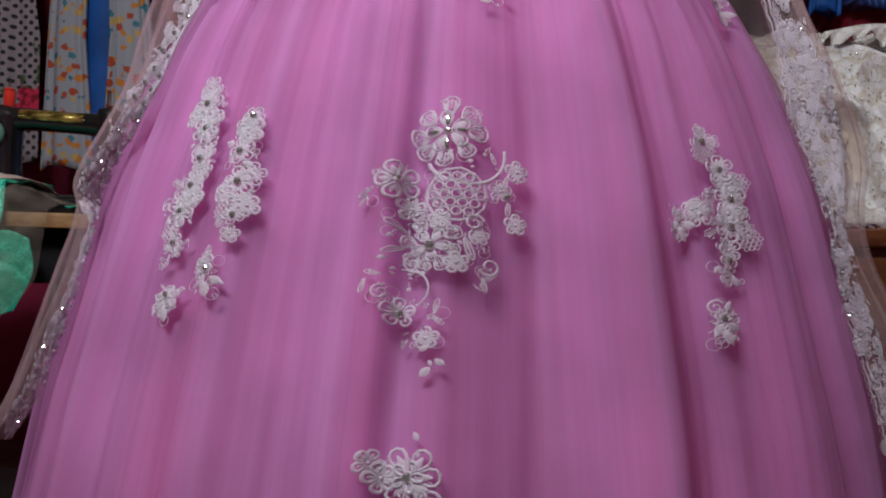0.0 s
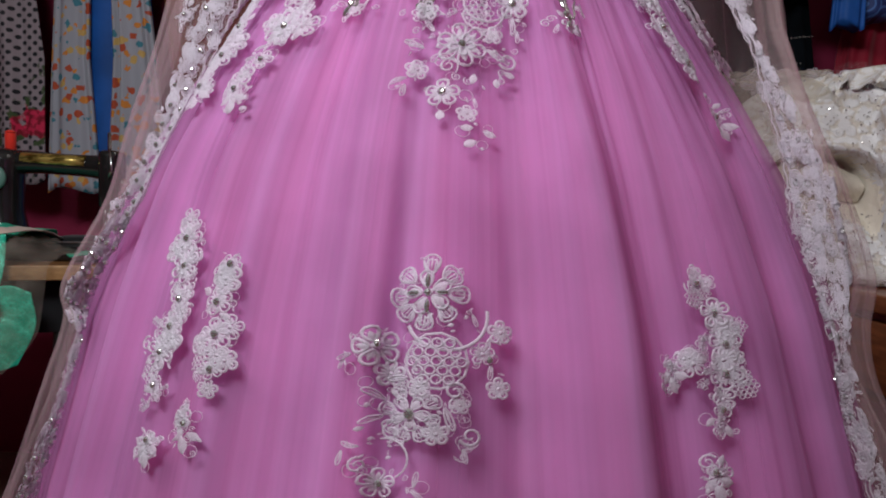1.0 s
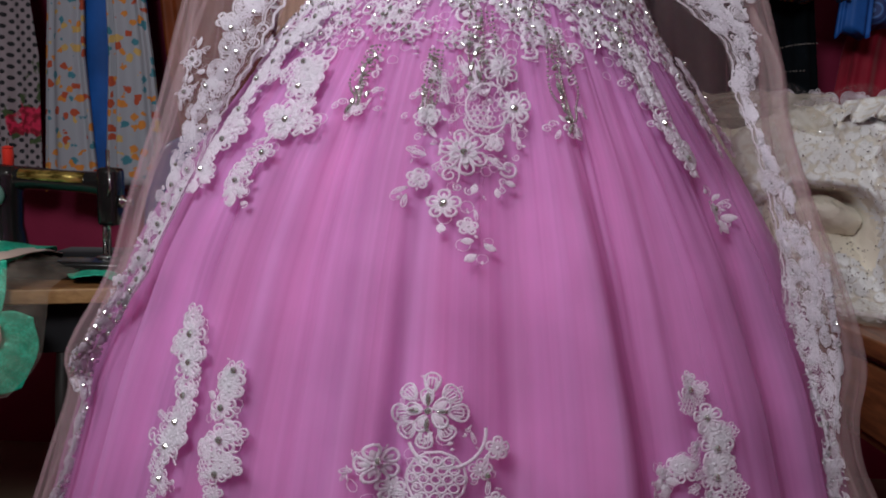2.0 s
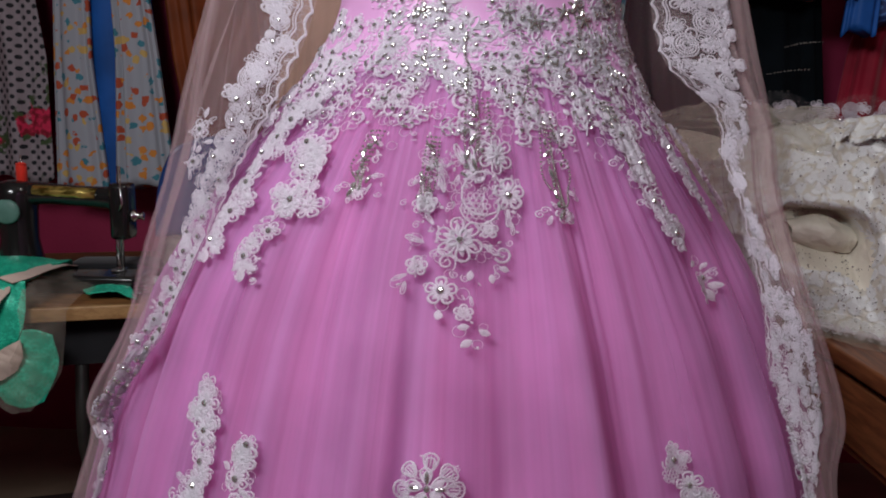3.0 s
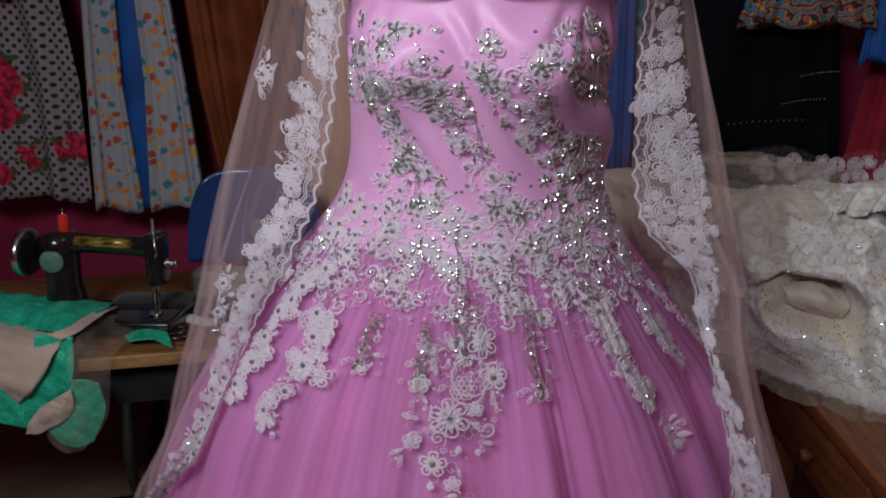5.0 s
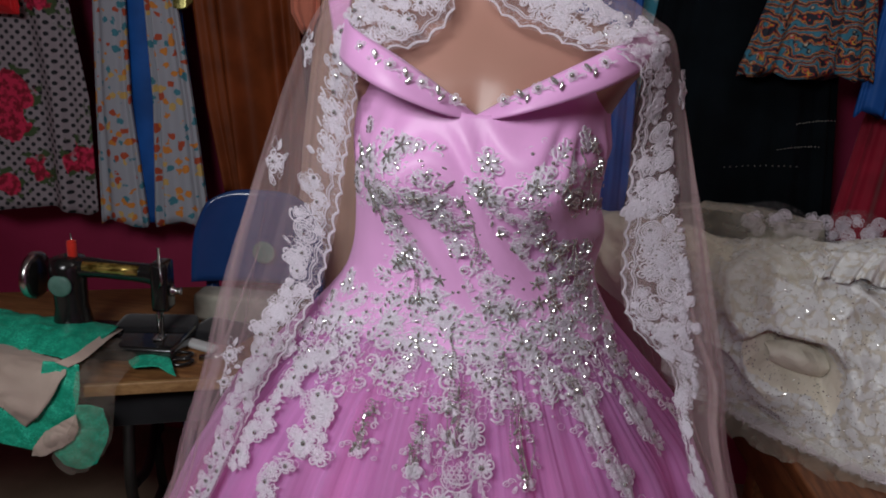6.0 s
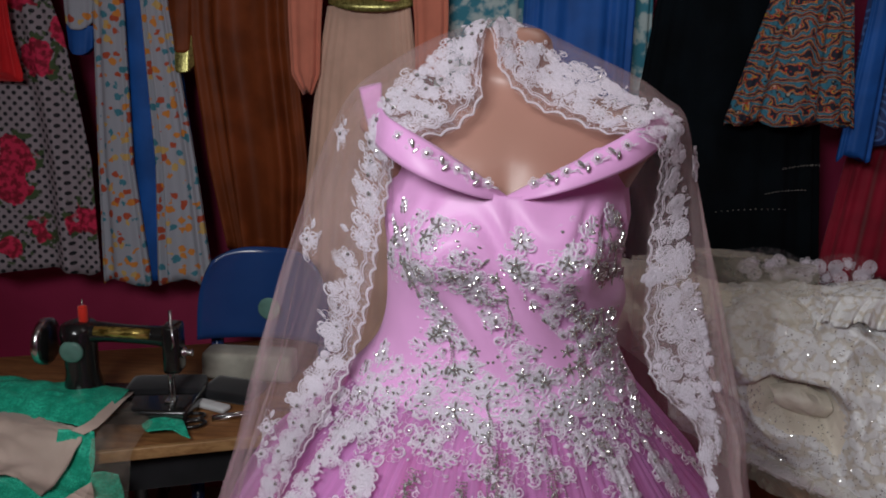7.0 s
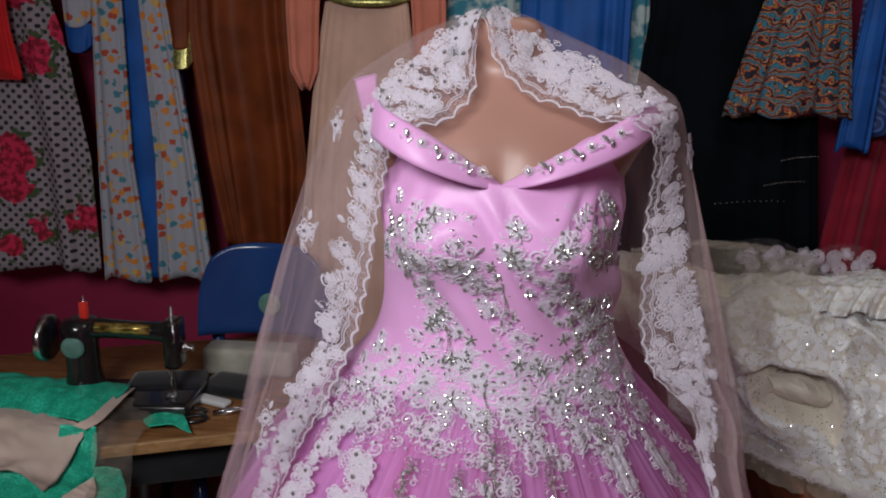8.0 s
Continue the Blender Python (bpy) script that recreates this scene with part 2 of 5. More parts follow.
# height, half width, half depth, front, middle in x
SHAPE = table_of([(0.0, 0.66, 0.64, 0.53, 0.035), (0.3, 0.60, 0.58, 0.575, 0.035), (0.51, 0.55, 0.53, 0.603, 0.036), (0.63, 0.51, 0.49, 0.622, 0.036),
                  (0.765, 0.464, 0.45, 0.643, 0.037), (0.905, 0.405, 0.39, 0.677, 0.037), (1.0, 0.352, 0.335, 0.713, 0.038), (1.06, 0.302, 0.28, 0.731, 0.04),
                  (1.137, 0.240, 0.21, 0.756, 0.043), (1.19, 0.196, 0.16, 0.775, 0.048), (1.235, 0.168, 0.13, 0.786, 0.054), (1.28, 0.158, 0.118, 0.79, 0.057),
                  (1.33, 0.157, 0.125, 0.783, 0.057), (1.38, 0.158, 0.138, 0.768, 0.057), (1.43, 0.158, 0.135, 0.772, 0.057), (1.48, 0.157, 0.125, 0.79, 0.058), (1.56, 0.155, 0.115, 0.81, 0.058)])


def soft(x, lo, hi):
    t = np.clip((x - lo) / (hi - lo), 0, 1)
    return t * t * (3 - 2 * t)


def fold_line(seed, n, slope):
    """An uneven run of folds round the skirt: each rises slowly and drops quickly."""
    r = np.random.RandomState(seed)
    w = r.uniform(0.35, 1.5, n)
    edge = np.concatenate([[0], np.cumsum(w)]) / w.sum() * 2 * math.pi - math.pi
    high = r.uniform(0.35, 1.0, n)
    x, y = [], []
    for i in range(n):
        d = edge[i + 1] - edge[i]
        up = slope if r.rand() < 0.6 else 1 - slope
        x += [edge[i] + 0.02 * d, edge[i] + up * d]
        y += [-high[i] * 0.8, high[i]]
    g = np.linspace(-math.pi, math.pi, 4096, endpoint=False)
    v = np.interp(g, x, y, period=2 * math.pi)
    m = max(3, int(4096 / n / 5)) | 1
    k = np.hanning(m + 2)
    v = np.convolve(np.concatenate([v[-m:], v, v[:m]]), k / k.sum(), "same")[m:-m]
    v = np.append(v, v[0])

    def at(th):
        q = (np.asarray(th, float) + math.pi) % (2 * math.pi) * (4096 / (2 * math.pi))
        i = np.minimum(q.astype(int), 4095)
        return v[i] + (q - i) * (v[i + 1] - v[i])
    return at


BROAD, MIDDLE, FINE, GATHER = fold_line(4, 19, 0.7), fold_line(9, 37, 0.66), fold_line(12, 90, 0.6), fold_line(21, 190, 0.5)


def pleat(th, z, seed=0.0):
    """How far the folds of the skirt stand out."""
    a = 1 - soft(z, 0.72, 1.15)
    b = 1 - soft(z, 0.95, 1.18)
    top = 1 - soft(z, 1.12, 1.188)
    w = th + 0.012 * np.sin(6 * z + 4 * th)
    return a * 0.028 * BROAD(w) + b * 0.0135 * MIDDLE(w) * (0.55 + 0.45 * BROAD(w + 1)) + top * (0.0010 + 0.0014 * soft(z, 0.8, 1.1)) * FINE(w + 0.05 * seed + 0.02 * np.sin(7 * z)) + top * 0.0010 * soft(z, 0.9, 1.1) * GATHER(w + 0.03 * seed)


def body(th, z, off=0.0, folds=1.0, seed=0.0):
    """The gown's outer face at the angle th (0 is the front, + to the right) and height z."""
    th, z = np.broadcast_arrays(np.asarray(th, float), np.asarray(z, float))
    zz, (a, b, front, mx) = SHAPE
    A, B, F, X = (np.interp(z, zz, c) for c in (a, b, front, mx))
    bust = np.exp(-((z - 1.385) / 0.045) ** 2)
    swell = 0.026 * bust * (np.exp(-((th - 0.50) / 0.30) ** 2) + np.exp(-((th + 0.50) / 0.30) ** 2))
    r = off + swell + (folds * pleat(th, z, seed) if folds else 0)
    x = X + (A + r) * np.sin(th)
    y = F + B - (B + r) * np.cos(th)
    return np.stack([x, y, z + 0.35 * np.minimum(r, 0.02) * soft(1.2 - z, 0, 0.1)], -1)


def on_gown(th0, z0, off=0.010):
    """Lays flat lace (x, y, thickness) on the gown about a place."""
    zz, (a, b, front, mx) = SHAPE
    R = float(np.interp(z0, zz, 0.5 * (a + b)))

    def lay(p):
        th, z = th0 + p[:, 0] / R, z0 + p[:, 1] * 0.94
        c = body(th, z, off)
        du = body(th + 0.004, z, off) - body(th - 0.004, z, off)
        dv = body(th, z + 0.002, off) - body(th, z - 0.002, off)
        nrm = np.cross(du, dv)
        nrm /= np.linalg.norm(nrm, axis=1)[:, None] + 1e-12
        return c + nrm * p[:, 2:3]
    return lay


# ---- the gown: cloth ----
gown = thing("ball_gown", "pink tulle ball gown with white beaded lace on a mannequin", "dress")


def skirt_layer(name, mat, off, z0, z1, nth, nz, seed, label):
    th = np.linspace(-math.pi, math.pi, nth, endpoint=False)
    z = z0 + (z1 - z0) * np.linspace(0, 1, nz)
    T, Z = np.meshgrid(th, z)
    p = body(T, Z, off, 1.0, seed)
    return with_uv(part(name, (p.reshape(-1, 3), grid_faces(nth, nz, True)), mat, gown, label), np.stack([T + 3 * seed, Z], -1).reshape(-1, 2))


skirt_layer("skirt_lining", M["lining"], -0.018, 0.03, 1.19, 900, 60, 0.9, "deep pink satin lining")
skirt_layer("tulle_underlayer", M["tulle"], -0.009, 0.025, 1.188, 1000, 60, 2.1, "sheer pink tulle")
skirt_layer("tulle_overlayer", M["tulle"], 0.0, 0.02, 1.19, 1300, 80, 0.0, "sheer pink gathered tulle")

# bodice: from the waist seam to the neckline
nth, nz = 160, 60
th = np.linspace(-math.pi, math.pi, nth, endpoint=False)
top = 1.462 + 0.056 * soft(np.abs(th), 0.05, 0.75) - 0.035 * soft(np.abs(th), 1.2, 1.8)
k = np.linspace(0, 1, nz)[:, None]
Z = 1.178 + (top[None, :] - 1.178) * k
T = np.broadcast_to(th, Z.shape)
wrinkle = 0.0085 * np.sin(52 * (Z + 0.14 * T) + 2 * np.sin(3 * T)) * np.exp(-((Z - 1.31) / 0.06) ** 2) * soft(T, -0.75, -0.2) + 0.0045 * np.sin(90 * Z + 6 * np.sin(5 * T)) * np.exp(-((Z - 1.42) / 0.03) ** 2) + 0.0030 * np.sin(130 * (Z + 0.25 * T)) * np.exp(-(T / 0.5) ** 2) * np.exp(-((Z - 1.36) / 0.035) ** 2)
p = body(T, Z, wrinkle + 0.002, 0)
bodice = part("bodice", (p.reshape(-1, 3), grid_faces(nth, nz, True)), M["satin"], gown, "fitted lilac-pink satin bodice")
sol = bodice.modifiers.new("thickness", "SOLIDIFY")
sol.thickness = 0.003


def strip(rows, n, mat, name, label, thick=0.004):
    """A folded band of cloth between an upper and a lower line."""
    hi = smooth_path([r[0] for r in rows], n)
    lo = smooth_path([r[1] for r in rows], n)
    m, out = 9, []
    for i in range(n):
        side = hi[i] - lo[i]
        out_dir = Vector((0.0, -1.0, 0.15)).normalized()
        for j in range(m):
            t = j / (m - 1)
            bulge = 0.13 * np.linalg.norm(side) * math.sin(math.pi * t) ** 0.8
            out.append(lo[i] + side * t + np.array(out_dir) * bulge)
    ob = part(name, (out, grid_faces(m, n)), mat, gown, label)
    s = ob.modifiers.new("thickness", "SOLIDIFY")
    s.thickness, s.offset = thick, 0
    return ob


strip([((0.054, 0.800, 1.458), (0.054, 0.796, 1.452)), ((0.02, 0.785, 1.484), (0.012, 0.765, 1.464)), ((-0.03, 0.775, 1.517), (-0.042, 0.755, 1.484)),
       ((-0.075, 0.79, 1.540), (-0.088, 0.785, 1.505)), ((-0.10, 0.83, 1.555), (-0.113, 0.835, 1.522)), ((-0.112, 0.90, 1.585), (-0.142, 0.905, 1.578))],
      50, M["satin"], "collar_band", "folded pink satin off-shoulder band")
strip([((0.054, 0.800, 1.458), (0.054, 0.796, 1.452)), ((0.095, 0.787, 1.484), (0.10, 0.768, 1.466)), ((0.145, 0.788, 1.512), (0.155, 0.775, 1.484)),
       ((0.19, 0.81, 1.535), (0.203, 0.80, 1.502)), ((0.222, 0.85, 1.552), (0.238, 0.85, 1.520)), ((0.24, 0.905, 1.568), (0.265, 0.91, 1.556))],
      50, M["satin"], "collar_band", "folded pink satin off-shoulder band")

# ---- mannequin ----
rings = [(1.05, 0.125, 0.085, 0.055, 0.91), (1.22, 0.135, 0.10, 0.057, 0.91), (1.30, 0.14, 0.105, 0.057, 0.905), (1.40, 0.146, 0.108, 0.057, 0.905), (1.46, 0.158, 0.104, 0.057, 0.905),
         (1.50, 0.178, 0.094, 0.06, 0.91), (1.53, 0.208, 0.082, 0.06, 0.918), (1.555, 0.190, 0.068, 0.06, 0.924), (1.575, 0.120, 0.058, 0.06, 0.928), (1.592, 0.068, 0.052, 0.06, 0.93),
         (1.61, 0.055, 0.050, 0.058, 0.925), (1.635, 0.052, 0.050, 0.056, 0.92), (1.652, 0.050, 0.048, 0.055, 0.918), (1.658, 0.03, 0.03, 0.055, 0.918)]
zz, cols = table_of(rings)
zs = np.linspace(1.05, 1.658, 90)
v = []
for z in zs:
    a, b, cx, cy = (float(np.interp(z, zz, c)) for c in cols)
    for q in np.linspace(-math.pi, math.pi, 72, endpoint=False):
        dx = cx + a * math.sin(q)
        dy = cy - b * math.cos(q)
        front = max(0.0, math.cos(q))
        dy -= front * (0.014 * math.exp(-((z - 1.425) / 0.05) ** 2) * (math.exp(-((dx - 0.115) / 0.045) ** 2) + math.exp(-((dx + 0.005) / 0.045) ** 2)))
        dy += front * 0.012 * math.exp(-((dx - 0.055) / 0.02) ** 2) * math.exp(-((z - 1.45) / 0.05) ** 2)
        v.append((dx, dy, z))
torso = (v, grid_faces(72, 90, True) + [tuple(range(89 * 72, 90 * 72))])
stand = join(moved(lathe([(0.2, 0.0), (0.2, 0.012), (0.18, 0.02), (0.03, 0.03), (0.017, 0.05), (0.017, 1.06), (0.06, 1.07)], 32), Matrix.Translation((0.055, 0.92, 0))))
tagged(part("mannequin", join(torso, stand), M["skin"]), "tan headless mannequin torso on a stand wearing the gown", "mannequin")


# ---- lace: small embroidered shapes, flat in x and y with their thickness in z ----
def ribbon(path, width, height):
    """A raised cord along a flat path."""
    p = np.array(path, float)
    d = np.gradient(p, axis=0)
    d /= np.linalg.norm(d, axis=1)[:, None] + 1e-9
    s = np.stack([-d[:, 1], d[:, 0]], 1)
    ww = np.broadcast_to(np.asarray(width, float), (len(p),))[:, None]
    cols = [np.column_stack([p + s * ww * k, np.full(len(p), height * h)]) for k, h in ((-1, 0), (0, 1), (1, 0))]
    return np.stack(cols, 1).reshape(-1, 3), grid_faces(3, len(p))


def teardrop(length, wide, cord, high, start=0.0, tip=0.35, n=12):
    """A corded outline of a petal, narrow where it begins."""
    a = np.linspace(0, 2 * math.pi, n)
    y = (1 - np.cos(a)) / 2
    return ribbon(np.column_stack([wide * np.sin(a) * (0.35 + 0.65 * y) ** tip, start + length * y]), cord, high)


def tongue(length, wide, high, start=0.0):
    """The satin stitch inside a petal."""
    t = np.linspace(0.0, 1, 5)
    return ribbon(np.column_stack([0 * t, start + length * t]), wide * (0.15 + np.sin(math.pi * t ** 0.8)), high)


def petal(length, wide, high, start=0.0, blunt=0.75, full=False):
    """A leaf of thread; a full one is stitched solid, the others are a corded rim and a stitched vein."""
    if full:
        t = np.linspace(0, 1, 7)
        return ribbon(np.column_stack([0.10 * wide * np.sin(3 * t), start + length * t]), wide * (np.sin(math.pi * t ** blunt) ** 0.8 + 0.05), high)
    return stack(teardrop(length, wide, 0.24 * wide, high, start, 0.9 - 0.4 * blunt), tongue(0.72 * length, 0.30 * wide, 0.7 * high, start + 0.08 * length))


def turned(vf, a, dx=0.0, dy=0.0, lift=0.0):
    v = np.array(vf[0], float)
    c, s = math.cos(a), math.sin(a)
    return np.column_stack([v[:, 0] * c - v[:, 1] * s + dx, v[:, 0] * s + v[:, 1] * c + dy, v[:, 2] + lift]), vf[1]


def knot(r, high):
    q = np.linspace(0, 2 * math.pi, 8, endpoint=False)
    v = [(r * math.cos(a), r * math.sin(a), 0) for a in q] + [(0.6 * r * math.cos(a), 0.6 * r * math.sin(a), high) for a in q]
    return np.array(v), grid_faces(8, 2, True) + [tuple(range(8, 16))]


def stack(*pieces):
    v, f, k = [], [], 0
    for pv, pf in pieces:
        v.append(np.asarray(pv, float))
        f += [tuple(i + k for i in q) for q in pf]
        k += len(pv)
    return np.concatenate(v), f


def flower(n, double=False, cord=0.085):
    ps = [turned(teardrop(0.74, 0.40 * 5.4 / n, cord, 0.15, 0.24, 0.8), 2 * math.pi * k / n + 0.1 * math.sin(3 * k)) for k in range(n)]
    ps += [turned(tongue(0.52, 0.13 * 5.4 / n, 0.11, 0.25), 2 * math.pi * k / n + 0.1 * math.sin(3 * k)) for k in range(n)]
    if double:
        ps += [turned(teardrop(0.42, 0.15, 0.055, 0.15, 0.10), 2 * math.pi * (k + 0.5) / 5, lift=0.06) for k in range(5)]
    return stack(*ps, turned(knot(0.2, 0.2), 0))


def shell_flower():
    """A large blossom: uneven round lobes of stitch round an inner flower."""
    r = random.Random(8)
    ps = []
    for k in range(8):
        a = 2 * math.pi * (k + r.uniform(-0.18, 0.18)) / 8
        reach = r.uniform(0.86, 1.06)
        ps += [turned(teardrop(0.52 * reach, r.uniform(0.27, 0.36), 0.030, 0.07, 0.46, 0.9, 14), a), turned(teardrop(0.34 * reach, 0.19, 0.024, 0.06, 0.52, 0.8), a)]
        ps += [turned(tongue(0.34, 0.022, 0.07, 0.58 * reach), a + 0.10 * j) for j in (-2.4, -1.2, 0, 1.2, 2.4)]
    for k in range(5):
        a = 2 * math.pi * k / 5 + 0.2 + r.uniform(-0.1, 0.1)
        ps += [turned(teardrop(0.44, 0.21, 0.032, 0.09, 0.14, 0.8), a, lift=0.03), turned(tongue(0.34, 0.13, 0.07, 0.16), a, lift=0.03)]
    return stack(*ps, turned(knot(0.12, 0.1), 0))


def rose():
    ps = [turned(tongue(0.8, 0.07, 0.10, 0.1), 1.05 * k) for k in range(6)]
    for ring in range(4):
        r = 1.0 - 0.23 * ring
        for k in range(3):
            q = np.linspace(0, 2.3, 8) + k * 2.1 + ring * 0.8
            ps.append(turned(ribbon(np.column_stack([r * np.cos(q), r * np.sin(q) * 0.95]), 0.075, 0.15), 0, lift=0.05 * ring))
    return stack(*ps)


def scroll(turns=1.35):
    q = np.linspace(0, 1, 18)
    r = 1 - 0.78 * q
    a = q * turns * 2 * math.pi
    return ribbon(np.column_stack([r * np.cos(a) * 0.7, r * np.sin(a) * 0.7 + 0.3]), 0.11 - 0.05 * q, 0.14)


def arc(a0, a1):
    q = np.linspace(a0, a1, 14)
    return ribbon(np.column_stack([np.cos(q), np.sin(q)]), 0.05, 0.08)


def rings(rows):
    ps = []
    for j in range(rows):
        for i in range(rows):
            x, y = (i + 0.5 * (j % 2) - (rows - 1) / 2) * 2 / rows, (j - (rows - 1) / 2) * 1.7 / rows
            if x * x + y * y < 0.95:
                q = np.linspace(0, 2 * math.pi, 9)
                ps.append(turned(ribbon(np.column_stack([np.cos(q), np.sin(q)]) * 0.85 / rows, 0.20 / rows, 0.10), 0, x, y))
    return stack(*ps)


def sprig():
    ps = [ribbon(np.column_stack([0.06 * np.sin(np.linspace(0, 3, 8)), np.linspace(0, 1, 8)]), 0.025, 0.06)]
    for k in range(3):
        ps += [turned(teardrop(0.42, 0.11, 0.03, 0.10, 0.02, 0.2), 0.8 - 0.05 * k, 0, 0.2 + 0.28 * k), turned(teardrop(0.40, 0.105, 0.03, 0.10, 0.02, 0.2), -0.85, 0.02, 0.28 + 0.26 * k)]
    return stack(*ps, turned(teardrop(0.38, 0.10, 0.03, 0.10, 0, 0.2), 0, 0, 0.92))


LACE = {"flower": flower(5), "bloom": flower(6, True, 0.055), "wide": shell_flower(), "small": flower(5, cord=0.13), "rose": rose(), "leaf": petal(1, 0.17, 0.10, 0, 0.75),
        "bud": petal(1, 0.30, 0.14, 0, 1.0, True), "scroll": scroll(), "arc": arc(-2.6, 0.3), "hoop": arc(0, 2 * math.pi), "net": rings(5), "sprig": sprig()}


def sew(elements, lay):
    """Lays lace shapes (kind, x, y, size, turn) on a surface."""
    v, f, k = [], [], 0
    extra = random.Random(len(elements))
    fine = [(extra.choice(("scroll", "hoop", "leaf", "bud")), x + extra.uniform(-1, 1) * 0.9 * size, y + extra.uniform(-1, 1) * 0.9 * size, extra.uniform(0.0035, 0.006), extra.uniform(0, 360))
            for kind, x, y, size, deg in elements if size > 0.009 for _ in range(2 if size < 0.016 else 14)]
    for i, (kind, x, y, size, deg) in enumerate(list(elements) + fine):
        pv, pf = LACE[kind]
        q = turned((pv * np.array([size, size, 0.7 * max(size, 0.008)]), pf), radians(deg), x, y, 0.0006 * (i % 3))
        v.append(lay(q[0]))
        f += [tuple(j + k for j in w) for w in pf]
        k += len(pv)
    return np.concatenate(v), f


def cut_stone(long=1.0):
    """A faceted stone in a thin setting."""
    n = 8
    v = []
    for r, z in ((1.12, 0.0), (1.0, 0.35), (0.6, 0.75)):
        for j in range(n):
            a = 2 * math.pi * j / n
            sharp = 1 if long == 1 else 1 - 0.35 * abs(math.sin(a)) ** 0.5 * 0
            v.append((r * math.cos(a) * sharp / (1 if long == 1 else 1.25), r * math.sin(a) * long, z))
    v.append((0, 0, 0.85))
    f = grid_faces(n, 3, True) + [(2 * n + j, 2 * n + (j + 1) % n, 3 * n) for j in range(n)]
    return v, f


STONE = mesh_data("rhinestone", [(x * 0.0028, y * 0.0028, z * 0.0028) for x, y, z in cut_stone()[0]], cut_stone()[1], M["gem"], False)
TEAR = mesh_data("rhinestone", [(x * 0.0025, y * 0.0025, z * 0.0025) for x, y, z in cut_stone(1.9)[0]], cut_stone(1.9)[1], M["gem"], False)


def set_stone(lay, x, y, parent, deg=0.0, size=1.0, tear=False, lift=0.002):
    c, u, w = lay(np.array([[x, y, lift], [x + 0.002, y, lift], [x, y + 0.002, lift]]))
    ex = Vector(u - c).normalized()
    ez = ex.cross(Vector(w - c)).normalized()
    ey = ez.cross(ex)
    m = Matrix((ex, ey, ez)).transposed().to_4x4() @ Matrix.Rotation(radians(deg), 4, "Z") @ Matrix.Scale(size, 4)
    m.translation = Vector(c)
    ob = new("rhinestone", TEAR if tear else STONE)
    ob.parent = parent
    ob.matrix_basis = m
    return ob


def bead_line(lay, pts, r=0.0011):
    """A string of small beads."""
    p = smooth_path(pts, max(4, int(sum(math.dist(a, b) for a, b in zip(pts, pts[1:])) / (2.1 * r))))
    v, f = [], []
    for q in p:
        c = lay(np.array([[q[0], q[1], r]]))[0]
        k = len(v)
        v += [tuple(c + np.array(d) * r) for d in ((1, 0, 0), (-1, 0, 0), (0, 1, 0), (0, -1, 0), (0, 0, 1), (0, 0, -1))]
        f += [(k + a, k + b, k + c2) for a, b, c2 in ((0, 2, 4), (2, 1, 4), (1, 3, 4), (3, 0, 4), (2, 0, 5), (1, 2, 5), (3, 1, 5), (0, 3, 5))]
    return v, f


APPL = "white corded floral lace with rhinestones"


def applique(lay, elements, stones=(), parent=None, name="lace_applique", label=APPL):
    ob = part(name, sew(elements, lay), M["lace"], parent or gown, label)
    for x, y, deg, size, tear in stones:
        set_stone(lay, x, y, ob, deg, size, tear)
    return ob


rnd = random.Random(7)
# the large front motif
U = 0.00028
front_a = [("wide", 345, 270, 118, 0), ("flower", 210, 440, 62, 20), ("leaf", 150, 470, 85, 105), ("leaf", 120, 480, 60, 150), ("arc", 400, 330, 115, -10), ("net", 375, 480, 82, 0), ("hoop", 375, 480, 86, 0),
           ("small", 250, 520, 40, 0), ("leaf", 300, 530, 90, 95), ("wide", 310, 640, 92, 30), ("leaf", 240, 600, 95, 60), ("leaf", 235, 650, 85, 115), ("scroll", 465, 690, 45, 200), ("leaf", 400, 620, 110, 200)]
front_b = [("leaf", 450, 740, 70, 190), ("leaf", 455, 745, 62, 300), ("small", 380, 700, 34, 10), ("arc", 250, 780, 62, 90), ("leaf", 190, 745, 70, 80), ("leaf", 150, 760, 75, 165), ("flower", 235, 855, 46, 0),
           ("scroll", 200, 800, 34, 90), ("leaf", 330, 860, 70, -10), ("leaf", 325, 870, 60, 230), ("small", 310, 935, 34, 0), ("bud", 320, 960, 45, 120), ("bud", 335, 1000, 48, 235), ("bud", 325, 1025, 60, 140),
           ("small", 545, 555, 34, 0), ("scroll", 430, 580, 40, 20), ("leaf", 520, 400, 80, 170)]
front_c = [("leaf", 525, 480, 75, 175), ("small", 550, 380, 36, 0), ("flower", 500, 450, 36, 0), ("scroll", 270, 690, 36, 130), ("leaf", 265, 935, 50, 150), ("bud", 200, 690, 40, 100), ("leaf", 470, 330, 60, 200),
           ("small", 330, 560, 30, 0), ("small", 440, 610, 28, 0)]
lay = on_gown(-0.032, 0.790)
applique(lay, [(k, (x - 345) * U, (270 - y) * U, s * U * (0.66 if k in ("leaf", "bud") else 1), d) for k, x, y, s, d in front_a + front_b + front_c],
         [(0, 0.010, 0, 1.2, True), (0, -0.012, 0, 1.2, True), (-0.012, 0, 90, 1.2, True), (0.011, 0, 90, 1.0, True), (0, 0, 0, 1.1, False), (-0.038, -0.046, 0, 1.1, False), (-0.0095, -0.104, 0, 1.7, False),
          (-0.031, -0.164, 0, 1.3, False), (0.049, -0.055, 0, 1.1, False)])


